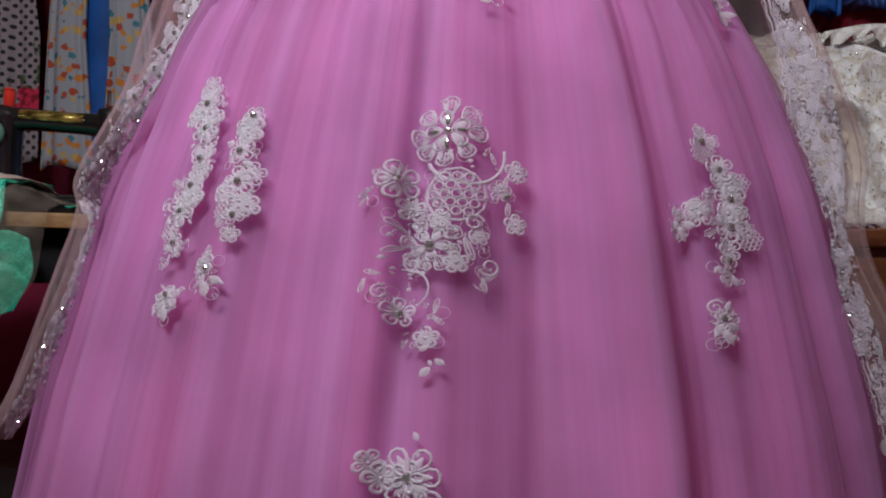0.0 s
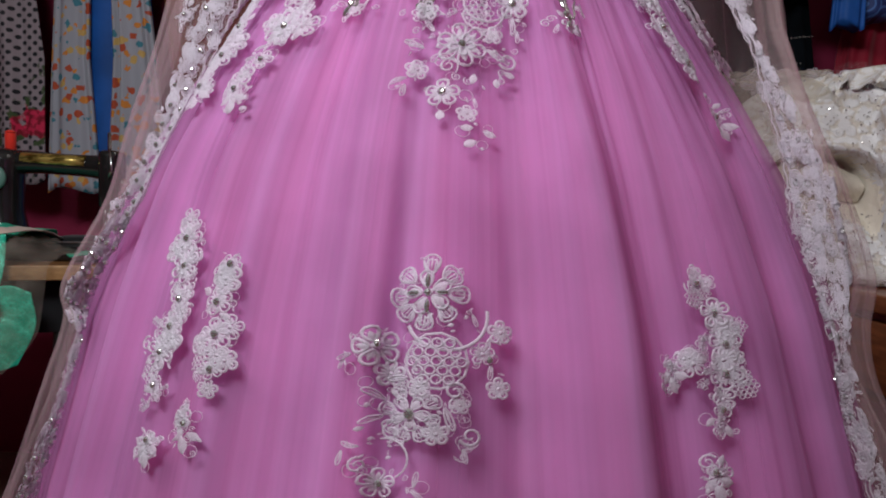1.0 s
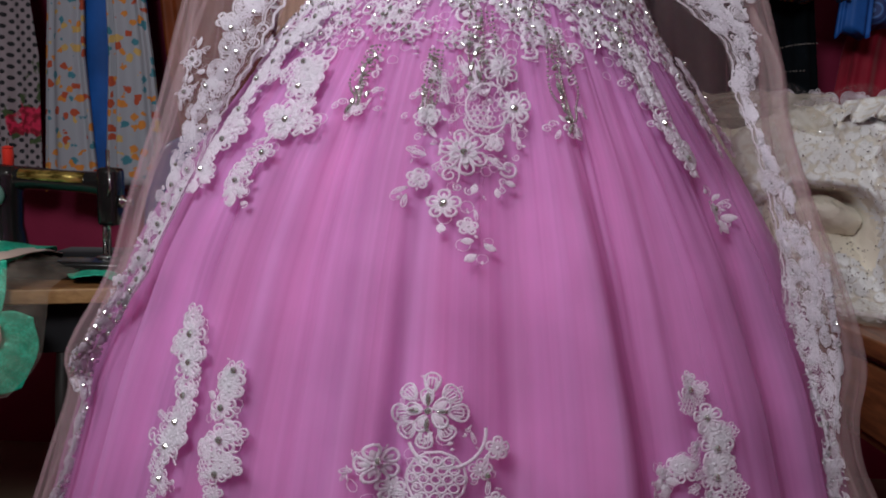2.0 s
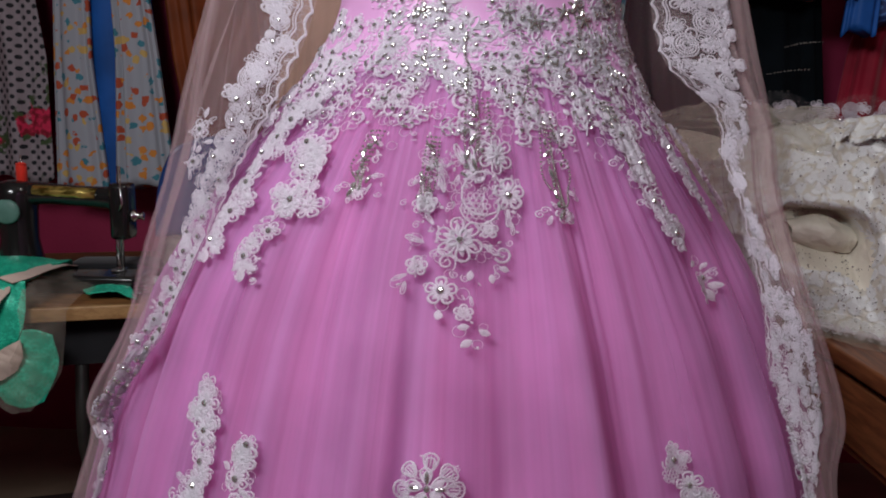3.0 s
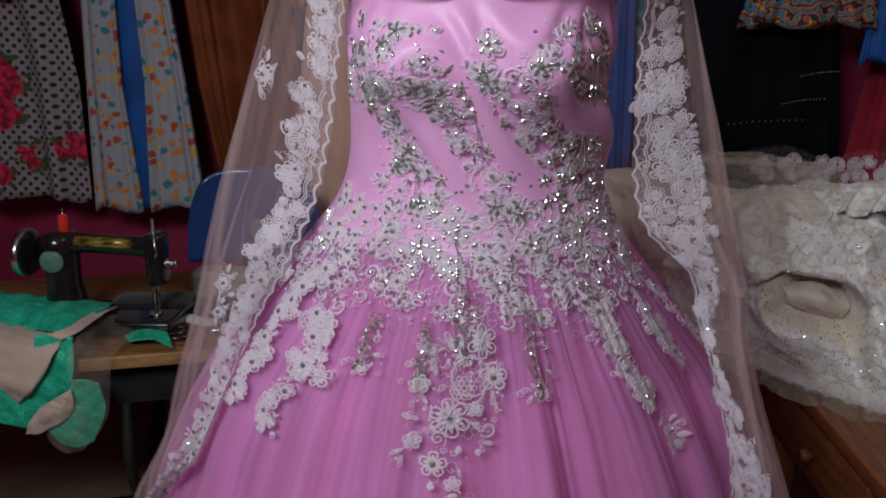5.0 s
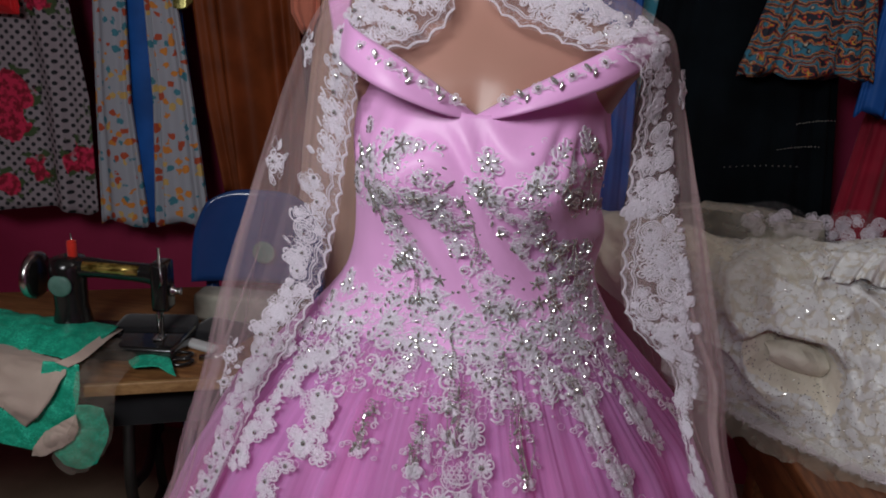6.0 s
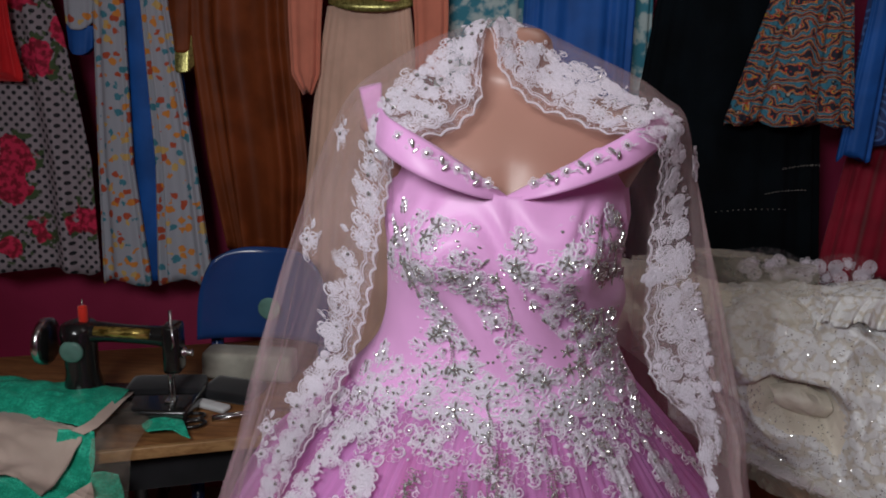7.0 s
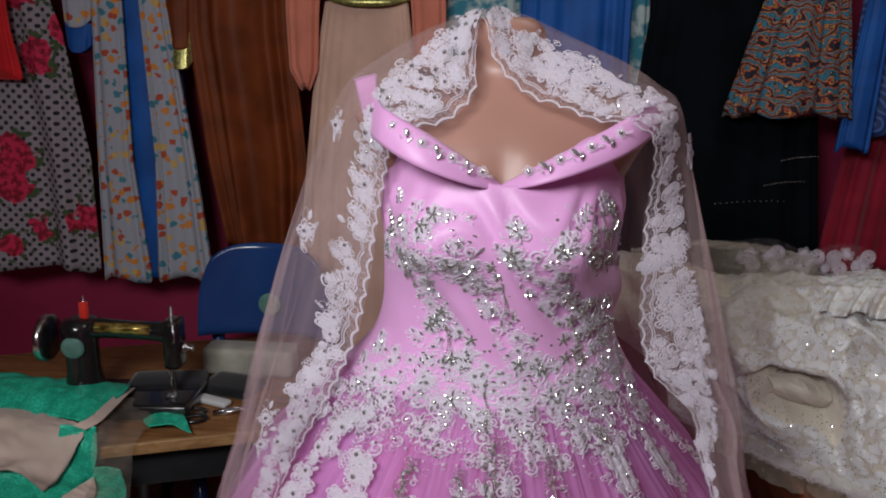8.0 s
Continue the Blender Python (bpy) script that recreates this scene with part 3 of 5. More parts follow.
def cluster(th0, z0, path, sizes, seed, stones=True, dense=1.0, parent=None, lean=0.0):
    """A hanging spray of lace: blossoms down a line, with leaves, buds and scrolls about it. path: (x, y) in metres from the first."""
    r = random.Random(seed)
    lay = on_gown(th0, z0)
    els, gems = [], []
    line = smooth_path(path, 40)
    for i, s in enumerate(sizes):
        x, y = line[int(39 * i / max(1, len(sizes) - 1))]
        els.append((("bloom" if s > 0.016 else "flower"), x, y, s, r.uniform(0, 90)))
        if stones:
            gems.append((x, y, r.uniform(0, 180), 0.9 + 22 * s, False))
        for k in range(int((3 + 120 * s) * dense)):
            a = r.uniform(0, 360)
            d = s * r.uniform(0.9, 1.7)
            els.append((r.choice(("leaf", "net", "bud", "small", "scroll", "sprig", "flower")), x + d * math.cos(radians(a)) * 0.8, y + d * math.sin(radians(a)), r.uniform(0.007, 0.014), a - 90 + r.uniform(-50, 50)))
    for i in range(int(10 * dense)):
        x, y = line[r.randrange(40)]
        els.append((r.choice(("leaf", "bud", "scroll", "small")), x + r.uniform(-0.009, 0.009), y + r.uniform(-0.006, 0.006), r.uniform(0.007, 0.013), r.uniform(100, 260)))
    x, y = line[-1]
    els += [("bud", x, y - 0.006, 0.014, 150), ("bud", x, y - 0.012, 0.016, 200), ("bud", x + 0.004, y - 0.008, 0.013, 250)]
    return applique(lay, els, gems, parent)


# skirt motifs below
cluster(-0.605, 0.828, [(0, 0), (0.014, -0.045), (0.012, -0.09), (0.006, -0.13), (0.016, -0.20)], [0.020, 0.018, 0.014, 0.015, 0.018, 0.010, 0.009], 11, dense=1.3)
cluster(-0.43, 0.805, [(0, 0), (-0.004, -0.05), (0.004, -0.085), (-0.012, -0.15)], [0.010, 0.013, 0.015, 0.010, 0.006], 12, dense=0.9)
cluster(0.515, 0.80, [(0, 0), (0.016, -0.04), (0.016, -0.075), (0.008, -0.11), (-0.012, -0.175)], [0.009, 0.014, 0.015, 0.016, 0.010, 0.006], 13, dense=1.0)
cluster(0.46, 0.735, [(0.02, 0.012), (0, 0), (-0.014, -0.004)], [0.008, 0.009, 0.007], 14, False, 0.5)
cluster(-0.07, 0.505, [(0, 0), (0.01, -0.05), (0, -0.1)], [0.026, 0.02, 0.014], 15)

# sprays that fall from the waist
lay = on_gown(0.015, 1.012)
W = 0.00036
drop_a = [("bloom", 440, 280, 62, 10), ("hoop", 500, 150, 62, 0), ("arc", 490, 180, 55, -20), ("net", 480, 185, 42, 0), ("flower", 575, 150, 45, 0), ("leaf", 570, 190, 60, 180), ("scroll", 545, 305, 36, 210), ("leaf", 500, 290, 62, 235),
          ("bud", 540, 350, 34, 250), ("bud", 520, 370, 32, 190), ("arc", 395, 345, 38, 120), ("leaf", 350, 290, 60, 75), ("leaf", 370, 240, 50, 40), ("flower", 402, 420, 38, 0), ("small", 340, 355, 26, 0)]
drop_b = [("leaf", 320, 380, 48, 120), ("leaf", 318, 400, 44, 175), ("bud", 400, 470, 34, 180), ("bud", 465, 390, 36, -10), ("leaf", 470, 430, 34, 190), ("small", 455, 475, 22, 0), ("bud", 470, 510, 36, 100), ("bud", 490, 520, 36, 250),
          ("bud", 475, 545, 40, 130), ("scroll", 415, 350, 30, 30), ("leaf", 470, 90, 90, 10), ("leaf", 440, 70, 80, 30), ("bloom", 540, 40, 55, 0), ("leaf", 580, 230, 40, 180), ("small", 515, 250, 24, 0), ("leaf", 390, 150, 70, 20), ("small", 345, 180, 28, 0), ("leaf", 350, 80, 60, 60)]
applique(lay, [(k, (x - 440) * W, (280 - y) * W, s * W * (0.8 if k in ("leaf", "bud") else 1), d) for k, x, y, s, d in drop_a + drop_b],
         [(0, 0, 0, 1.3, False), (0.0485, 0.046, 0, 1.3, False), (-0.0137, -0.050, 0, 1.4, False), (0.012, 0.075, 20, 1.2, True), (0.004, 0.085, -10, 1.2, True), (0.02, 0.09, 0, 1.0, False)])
cluster(-0.62, 1.10, [(0, 0), (0.012, -0.03), (0.016, -0.065), (0.010, -0.10), (-0.004, -0.13)], [0.012, 0.014, 0.019, 0.010, 0.006], 21)
cluster(-0.85, 1.085, [(0, 0), (0.005, -0.035), (0.012, -0.07), (0.006, -0.105)], [0.014, 0.012, 0.013, 0.009], 22)
cluster(-0.72, 1.15, [(0, 0), (-0.015, -0.03), (-0.02, -0.05)], [0.013, 0.012, 0.012], 29)
cluster(0.66, 1.115, [(0, 0), (0.006, -0.035), (0.002, -0.075), (0.012, -0.11), (0.032, -0.16)], [0.013, 0.014, 0.012, 0.010, 0.007], 23)
cluster(0.93, 1.10, [(0, 0), (0.012, -0.03), (0.02, -0.06)], [0.012, 0.012, 0.010], 24)
cluster(1.15, 1.12, [(0, 0), (0.016, -0.04), (0.030, -0.08)], [0.010, 0.009, 0.007], 25, dense=0.6)
cluster(-1.1, 1.13, [(0, 0), (-0.010, -0.04), (-0.012, -0.08)], [0.012, 0.012, 0.010], 26)


def beaded_drop(th0, z0, length, seed, wide=0.007):
    """A dark spray of silver beads and stones."""
    r = random.Random(seed)
    lay = on_gown(th0, z0, 0.006)
    lines = [bead_line(lay, [(x, 0.01), (x + r.uniform(-wide, wide), -length * 0.5), (x * 0.4, -length * r.uniform(0.75, 1))], 0.0016) for x in np.linspace(-wide, wide, 5)]
    ob = part("bead_spray", join(*lines), M["bead"], gown, "dark silver bead spray")
    for i in range(9):
        y = -length * i / 8
        set_stone(lay, r.uniform(-wide, wide), y, ob, r.uniform(0, 180), r.uniform(0.8, 1.3), i % 2 == 0)
    applique(lay, [("leaf", r.uniform(-wide, wide) * 1.8, -length * k / 6, r.uniform(0.008, 0.013), r.uniform(90, 270)) for k in range(7)] + [("flower", 0, -length, 0.009, 0), ("scroll", wide * 1.5, -length * 0.4, 0.008, 30)], (), gown)


beaded_drop(-0.33, 1.105, 0.055, 31)
beaded_drop(0.33, 1.115, 0.085, 32)
beaded_drop(0.05, 1.14, 0.07, 33, 0.010)
beaded_drop(0.66, 1.14, 0.07, 34)
beaded_drop(-0.10, 1.10, 0.06, 35, 0.005)


# ---- beadwork on the bodice ----
def motif(kind, th0, z0, size, deg, seed):
    r = random.Random(seed)
    lay = on_gown(th0, z0, 0.003)
    if kind == "rose":
        applique(lay, [("rose", 0, 0, size, deg)] + [("leaf", size * math.cos(a), size * math.sin(a), size * 0.5, math.degrees(a) - 90) for a in (0.6, 2.4, 4.0, 5.3)],
                 [(size * 0.3 * math.cos(a), size * 0.3 * math.sin(a), 57 * a, 1.0, False) for a in (0, 1.26, 2.5, 3.8, 5)] + [(0, 0, 0, 1.2, False)], gown, "beaded_rose", "white corded rose with a crystal heart")
        ring = [(size * q * math.cos(a), size * q * math.sin(a)) for q, a in zip(np.linspace(0.35, 1.25, 16), np.linspace(0, 9.5, 16))]
        part("bead_string", bead_line(lay, ring, 0.0017), M["bead"], gown, "dark silver bead string")
    elif kind == "flower":
        applique(lay, [("flower", 0, 0, size, deg)], [(0, 0, 0, 0.5 + size * 38, False)], gown, "beaded_flower")
    elif kind == "star":
        applique(lay, [("bloom", 0, 0, size, deg)], [(size * 0.45 * math.cos(a), size * 0.45 * math.sin(a), math.degrees(a) - 90, 0.85, True) for a in (0.3, 1.55, 2.8, 4.1, 5.3)] + [(0, 0, 0, 1.2, False)], gown, "beaded_flower")
    elif kind == "spray":
        els = [("sprig", 0, 0, size, deg)]
        c, s = math.cos(radians(deg)), math.sin(radians(deg))
        pts = [(k * (size * 0.22), size * (0.35 + 0.25 * j)) for j, k in ((0, 1), (0, -1), (1, 1), (1, -1), (2, 1), (3.0, 0))]
        applique(lay, els, [(x * c - y * s, x * s + y * c, deg + (35 if x < 0 else -35), r.uniform(0.5, 0.75), True) for x, y in pts if r.random() < 0.8], gown, "beaded_sprig")
    elif kind == "curl":
        applique(lay, [("scroll", 0, 0, size, deg), ("leaf", size * 0.6, size * 0.3, size * 0.7, deg - 60), ("bud", -size * 0.5, 0, size * 0.6, deg + 100)], [(0, size * 0.3, 0, 0.8, False)], gown, "lace_curl")
    elif kind == "string":
        c, s = math.cos(radians(deg)), math.sin(radians(deg))
        lines = [bead_line(lay, [(0, 0), (-s * size * 0.5 + 0.003 * c, c * size * 0.5), (-s * size, c * size)], 0.0016), bead_line(lay, [(0.004 * c, 0), (-s * size * 0.5 + 0.006 * c, c * size * 0.5), (-s * size * 0.9, c * size * 0.9)], 0.0013)]
        ob = part("bead_string", join(*lines), M["bead"], gown, "dark silver bead string")
        set_stone(lay, 0, 0, ob, 0, 1.0, True)
        set_stone(lay, -s * size, c * size, ob, deg, 1.0, True)


for i, row in enumerate([("rose", -0.60, 1.366, 0.017, 0), ("rose", 0.73, 1.368, 0.016, 40), ("star", 0.09, 1.412, 0.018, 0), ("star", 0.09, 1.374, 0.018, 30), ("spray", 0.50, 1.415, 0.030, -50), ("spray", 0.70, 1.40, 0.026, 30),
                         ("spray", -0.42, 1.41, 0.028, -60), ("flower", -0.55, 1.43, 0.011, 0), ("star", -0.85, 1.41, 0.013, 0), ("spray", -0.90, 1.425, 0.020, 10), ("flower", -0.75, 1.39, 0.010, 0),
                         ("star", -0.50, 1.285, 0.016, 0), ("star", 0.33, 1.275, 0.015, 0), ("star", -0.24, 1.19, 0.017, 10), ("star", 0.40, 1.195, 0.019, 0)]):
    motif(*row, 100 + i)
# beadwork; the many strings on the right flank also darken it like shade
for i, row in enumerate([("star", 0.70, 1.30, 0.015, 20), ("string", -0.17, 1.333, 0.022, -75), ("string", 0.02, 1.29, 0.05, 0), ("string", 0.10, 1.30, 0.045, -8), ("string", -0.38, 1.235, 0.045, 5), ("string", 0.62, 1.20, 0.05, 0),
                         ("string", -0.8, 1.34, 0.04, 20), ("string", 0.82, 1.33, 0.04, -10), ("curl", -0.45, 1.20, 0.016, 30), ("curl", 0.02, 1.20, 0.015, 190), ("curl", 0.55, 1.215, 0.016, 160), ("curl", -0.05, 1.25, 0.013, 0),
                         ("string", 0.0, 1.16, 0.04, 10), ("string", 0.25, 1.15, 0.035, -12), ("string", 0.90, 1.26, 0.06, 4), ("string", 0.78, 1.27, 0.05, -14), ("string", 0.95, 1.35, 0.05, 0), ("string", 0.68, 1.24, 0.05, 15),
                         ("string", -0.70, 1.33, 0.05, 35), ("string", 0.85, 1.40, 0.03, 20), ("string", 0.2, 1.33, 0.03, 60), ("string", -0.3, 1.37, 0.03, -50)]):
    motif(*row, 150 + i)
# the loose fill: thick about the hips, thin above, none on the plain left flank
placed = []
tries = 0
while len(placed) < 320 and tries < 6000:
    tries += 1
    z = rnd.choice((rnd.uniform(1.115, 1.225), rnd.uniform(1.13, 1.21), rnd.uniform(1.22, 1.40), rnd.uniform(1.23, 1.43)))
    th0 = rnd.uniform(-1.15, 1.2)
    if z > 1.235 and th0 < -0.62 and z < 1.345:
        continue
    if z > 1.385 and -0.35 < th0 < 0.35:
        continue
    gap = 0.0125 if z < 1.225 else 0.0135
    pt = (0.17 * th0, z)
    if any(math.dist(pt, o) < gap for o in placed):
        continue
    placed.append(pt)
    kind = rnd.choice(("flower", "spray", "curl", "curl", "spray") if z < 1.225 else ("spray", "star", "flower", "flower", "curl"))
    size = {"flower": 0.0095, "spray": 0.025, "curl": 0.011, "star": 0.0125}[kind] * rnd.uniform(0.8, 1.2) * (1.2 if z < 1.225 else 1)
    motif(kind, th0, z, size, rnd.uniform(0, 360) if kind != "spray" else rnd.uniform(-120, 120), 300 + len(placed))

# stones and small lace along the folded collar
for sgn, xs, zs0 in ((-1, np.linspace(0.03, -0.075, 7), np.linspace(1.475, 1.525, 7)), (1, np.linspace(0.085, 0.19, 7), np.linspace(1.477, 1.522, 7))):
    for i, (x, z) in enumerate(zip(xs, zs0)):
        y = float(np.interp(x, (-0.08, -0.036, 0.016, 0.054, 0.098, 0.15, 0.197), (0.7815, 0.759, 0.769, 0.792, 0.7715, 0.7755, 0.799)))
        def flat_lay(p, x=x, y=y, z=z, sgn=sgn):
            return np.array([x, y - 0.002, z]) + p[:, :1] * np.array([0.95, 0.1 * sgn, 0.3 * sgn]) + p[:, 1:2] * np.array([-0.3 * sgn, 0.2, 0.93]) + p[:, 2:3] * np.array([0, -1.0, 0.1])
        if i % 2 == 0:
            applique(flat_lay, [("flower", 0, 0.003, 0.0068, 20 * i), ("leaf", 0.006, 0, 0.008, -80)], [(0, 0.003, 0, 0.9, False)], gown, "collar_flower")
        else:
            applique(flat_lay, [("leaf", 0, 0, 0.010, 40), ("leaf", 0, 0, 0.010, -60)], [(0, 0.004, 30, 1.2, True), (0.006, -0.003, -30, 1.0, True)], gown, "collar_sprig")

# ---- the veil ----
veil = thing("bridal_veil", "sheer pale net veil with scalloped lace draped over the mannequin", "veil")


def off_gown(p, gap=0.012):
    """Keeps the veil outside the gown."""
    zz, (a, b, front, mx) = SHAPE
    z = np.clip(p[..., 2], 0.0, 1.5)
    A, B, F, X = (np.interp(z, zz, c) for c in (a, b, front, mx))
    dx, dy = (p[..., 0] - X) / (A + gap), (p[..., 1] - F - B) / (B + gap)
    q = np.sqrt(dx * dx + dy * dy) + 1e-9
    th = np.arctan2(dx, -dy)
    need = 1 + np.maximum(pleat(th, z), 0) / A
    k = np.where((p[..., 2] < 1.2) & (q < need), need / q, 1.0)
    out = p.copy()
    out[..., 0] = X + dx * k * (A + gap)
    out[..., 1] = F + B + dy * k * (B + gap)
    return np.where((p[..., 2] < 1.2)[..., None], out, p)


class Drape:
    """Half of the veil: from its front edge over its outer line to the back."""

    def __init__(self, edge, outer, side):
        n = 260
        self.n = n
        self.E = smooth_path(edge, n)
        self.O = smooth_path(outer, n)
        back = []
        for o in self.O:
            if o[2] > 1.50:
                t = (o[2] - 1.5) / 0.17
                back.append((0.05 + side * 0.12 * (1 - t), 1.03 + 0.03 * (1 - t), o[2] - 0.02 - 0.03 * (1 - t)))
            else:
                q = body(side * 2.3, o[2] - 0.05, 0.05, 0)
                back.append(tuple(q))
        self.B = smooth_path(back[::20] + [back[-1]], n)
        self.run = np.concatenate([[0], np.cumsum(np.linalg.norm(np.diff(self.E, axis=0), axis=1))])
        self.len = np.linalg.norm(self.E - self.O, axis=1) + np.linalg.norm(self.O - self.B, axis=1)
        self.side = side

    def at(self, run, u):
        """A place by metres along the edge and 0 to 1 from the edge to the back."""
        i = np.interp(run, self.run, np.arange(self.n))
        j = np.arange(self.n)
        E, O, B = (np.stack([np.interp(i, j, c[:, k]) for k in range(3)], -1) for c in (self.E, self.O, self.B))
        C = 2 * O - 0.5 * (E + B)
        u = np.asarray(u)[..., None]
        p = (1 - u) ** 2 * E + 2 * u * (1 - u) * C + u * u * B
        d = (O - np.array([0.05, 1.0, 0])) * np.array([1, 1, 0])
        d = d / (np.linalg.norm(d, axis=-1)[..., None] + 1e-9)
        drop = soft(1.56 - O[..., 2:3], 0, 0.35)
        uu = u + 0.05 * np.sin(7 * np.asarray(run))[..., None]
        fold = 0.007 * np.sin(34 * uu + 3 * self.side) + 0.004 * np.sin(71 * uu + 1) + 0.002 * np.sin(150 * uu)
        p = p + d * fold * drop * soft(u, 0.05, 0.3)
        return off_gown(p)

    def lay(self, run, w, off=0.003):
        L = float(np.interp(run, self.run, self.len))

        def f(p):
            r, u = run + p[:, 1], np.clip((w + p[:, 0]) / L, -0.02, 1)
            c = self.at(r, u)
            du = self.at(r, u + 0.004) - self.at(r, u - 0.004)
            dv = self.at(r + 0.003, u) - self.at(r - 0.003, u)
            nrm = np.cross(du, dv)
            nrm /= np.linalg.norm(nrm, axis=1)[:, None] + 1e-12
            nrm[nrm[:, 1] > 0] *= -1
            return c + nrm * (p[:, 2:3] + off)
        return f


LEFT = Drape([(0.020, 0.866, 1.648), (0.018, 0.85, 1.605), (0.018, 0.838, 1.565), (-0.013, 0.815, 1.532), (-0.049, 0.797, 1.524), (-0.078, 0.797, 1.499), (-0.088, 0.825, 1.465), (-0.104, 0.85, 1.395), (-0.118, 0.86, 1.31), (-0.14, 0.86, 1.22),
              (-0.181, 0.85, 1.132), (-0.231, 0.84, 1.035), (-0.264, 0.825, 0.90), (-0.325, 0.85, 0.835), (-0.40, 0.885, 0.745), (-0.389, 0.88, 0.70), (-0.41, 0.865, 0.62), (-0.455, 0.86, 0.515), (-0.50, 0.87, 0.45)],
             [(0.036, 0.92, 1.672), (0.0, 0.92, 1.662), (-0.04, 0.92, 1.647), (-0.08, 0.92, 1.627), (-0.115, 0.92, 1.605), (-0.144, 0.925, 1.585), (-0.172, 0.93, 1.548), (-0.20, 0.93, 1.49), (-0.235, 0.93, 1.385), (-0.268, 0.93, 1.28),
              (-0.30, 0.93, 1.16), (-0.325, 0.94, 1.06), (-0.365, 0.95, 0.95), (-0.378, 0.95, 0.87), (-0.420, 0.95, 0.775), (-0.422, 0.95, 0.73), (-0.445, 0.95, 0.65), (-0.482, 0.96, 0.54), (-0.515, 0.97, 0.46)], -1)
RIGHT = Drape([(0.026, 0.858, 1.655), (0.044, 0.845, 1.60), (0.083, 0.83, 1.563), (0.119, 0.82, 1.552), (0.159, 0.812, 1.537), (0.203, 0.815, 1.532), (0.233, 0.83, 1.515), (0.243, 0.86, 1.465), (0.243, 0.88, 1.40), (0.246, 0.88, 1.32), (0.25, 0.878, 1.25),
               (0.27, 0.872, 1.195), (0.323, 0.865, 1.146), (0.338, 0.86, 1.09), (0.352, 0.84, 1.045), (0.37, 0.835, 0.985), (0.39, 0.83, 0.91), (0.40, 0.825, 0.81), (0.415, 0.82, 0.728), (0.448, 0.82, 0.669), (0.481, 0.82, 0.59), (0.52, 0.82, 0.47)],
              [(0.042, 0.92, 1.672), (0.08, 0.92, 1.662), (0.112, 0.925, 1.649), (0.165, 0.925, 1.627), (0.222, 0.93, 1.602), (0.25, 0.93, 1.58), (0.272, 0.93, 1.56), (0.295, 0.93, 1.50), (0.318, 0.93, 1.44), (0.345, 0.93, 1.34), (0.368, 0.93, 1.247),
               (0.385, 0.93, 1.18), (0.40, 0.93, 1.11), (0.405, 0.925, 1.06), (0.412, 0.92, 1.02), (0.432, 0.91, 0.955), (0.455, 0.90, 0.89), (0.492, 0.90, 0.80), (0.485, 0.90, 0.745), (0.485, 0.90, 0.70), (0.515, 0.90, 0.63), (0.555, 0.90, 0.50)], 1)


def veil_half(d, widths, seed, name):
    r = random.Random(seed)
    nu, nv = 110, 150
    run = np.linspace(0, d.run[-1], nv)
    U2, R2 = np.meshgrid(np.linspace(0, 1, nu), run)
    with_uv(part("net", (d.at(R2, U2).reshape(-1, 3), grid_faces(nu, nv)), M["veil"], veil, "sheer blush net"), np.stack([U2, R2], -1).reshape(-1, 2))
    wide = lambda q: float(np.interp(np.interp(q, d.run, np.arange(d.n)), np.linspace(0, d.n - 1, len(widths)), widths))
    # the net that carries the thread
    m, pts = 8, []
    for q in run:
        L = float(np.interp(q, d.run, d.len))
        pts += list(d.at(np.full(m, q), np.linspace(0, 0.85 * wide(q) / L, m)) + np.array([0, -0.002, 0]))
    band = part("lace_edging", (pts, grid_faces(m, nv)), M["laceground"], veil, "white scalloped lace edging")
    # scalloped cords along the edge
    q = np.arange(0.0, d.run[-1], 0.003)
    cords = []
    for base, amp, w in ((0.0, 0.004, 0.0012), (0.0085, 0.003, 0.0008), (0.0108, 0.003, 0.0006)):
        x = base + amp * np.abs(np.sin(q * math.pi / 0.026))
        pv, pf = [], grid_faces(3, len(q))
        for k, h in ((-1, 0), (0, 1), (1, 0)):
            L = np.interp(q, d.run, d.len)
            pv.append(d.at(q, (x + k * w) / L) + np.array([0, -0.003 - 0.0016 * h, 0]))
        cords.append((np.stack(pv, 1).reshape(-1, 3), pf))
    part("cord", join(*cords), M["lace"], band, "white corded border")
    els_all, stones, loops = [], [], []
    s = 0.012
    while s < d.run[-1] - 0.01:
        w = wide(s)
        loops.append((s, 0.0055, [("hoop", 0, 0, 0.0034, 0)]))
        s += 0.0085
    s = 0.015
    while s < d.run[-1] - 0.02:
        w = wide(s)
        rows = max(1, round((w - 0.012) / 0.024))
        for k in range(rows):
            size = r.uniform(0.0095, 0.0135) if w > 0.035 else 0.009
            at = 0.013 + (w - 0.020) * (k + r.uniform(0.25, 0.75)) / rows
            els = [(r.choice(("bloom", "flower", "wide", "rose")), 0, 0, size, r.uniform(0, 90))]
            for j in range(3):
                a = r.uniform(0, 6.28)
                els.append((r.choice(("leaf", "leaf", "bud", "small", "scroll", "net")), 1.15 * size * math.cos(a), 1.35 * size * math.sin(a), r.uniform(0.006, 0.012), math.degrees(a) - 90))
            els_all.append((s + r.uniform(-0.006, 0.006), at, els))
            if r.random() < 0.8:
                stones.append((s, at))
        s += 0.024
    part("picot_edge", stack(*[sew(e, d.lay(a, b)) for a, b, e in loops]), M["lace"], band)["kind"] = "stuff"
    for a, b, e in els_all:
        part("lace_blossom", sew(e, d.lay(a, b)), M["lace"], band)
    for a, b in stones:
        set_stone(d.lay(a, b), 0, 0, band, r.uniform(0, 90), r.uniform(0.8, 1.15))
    return band


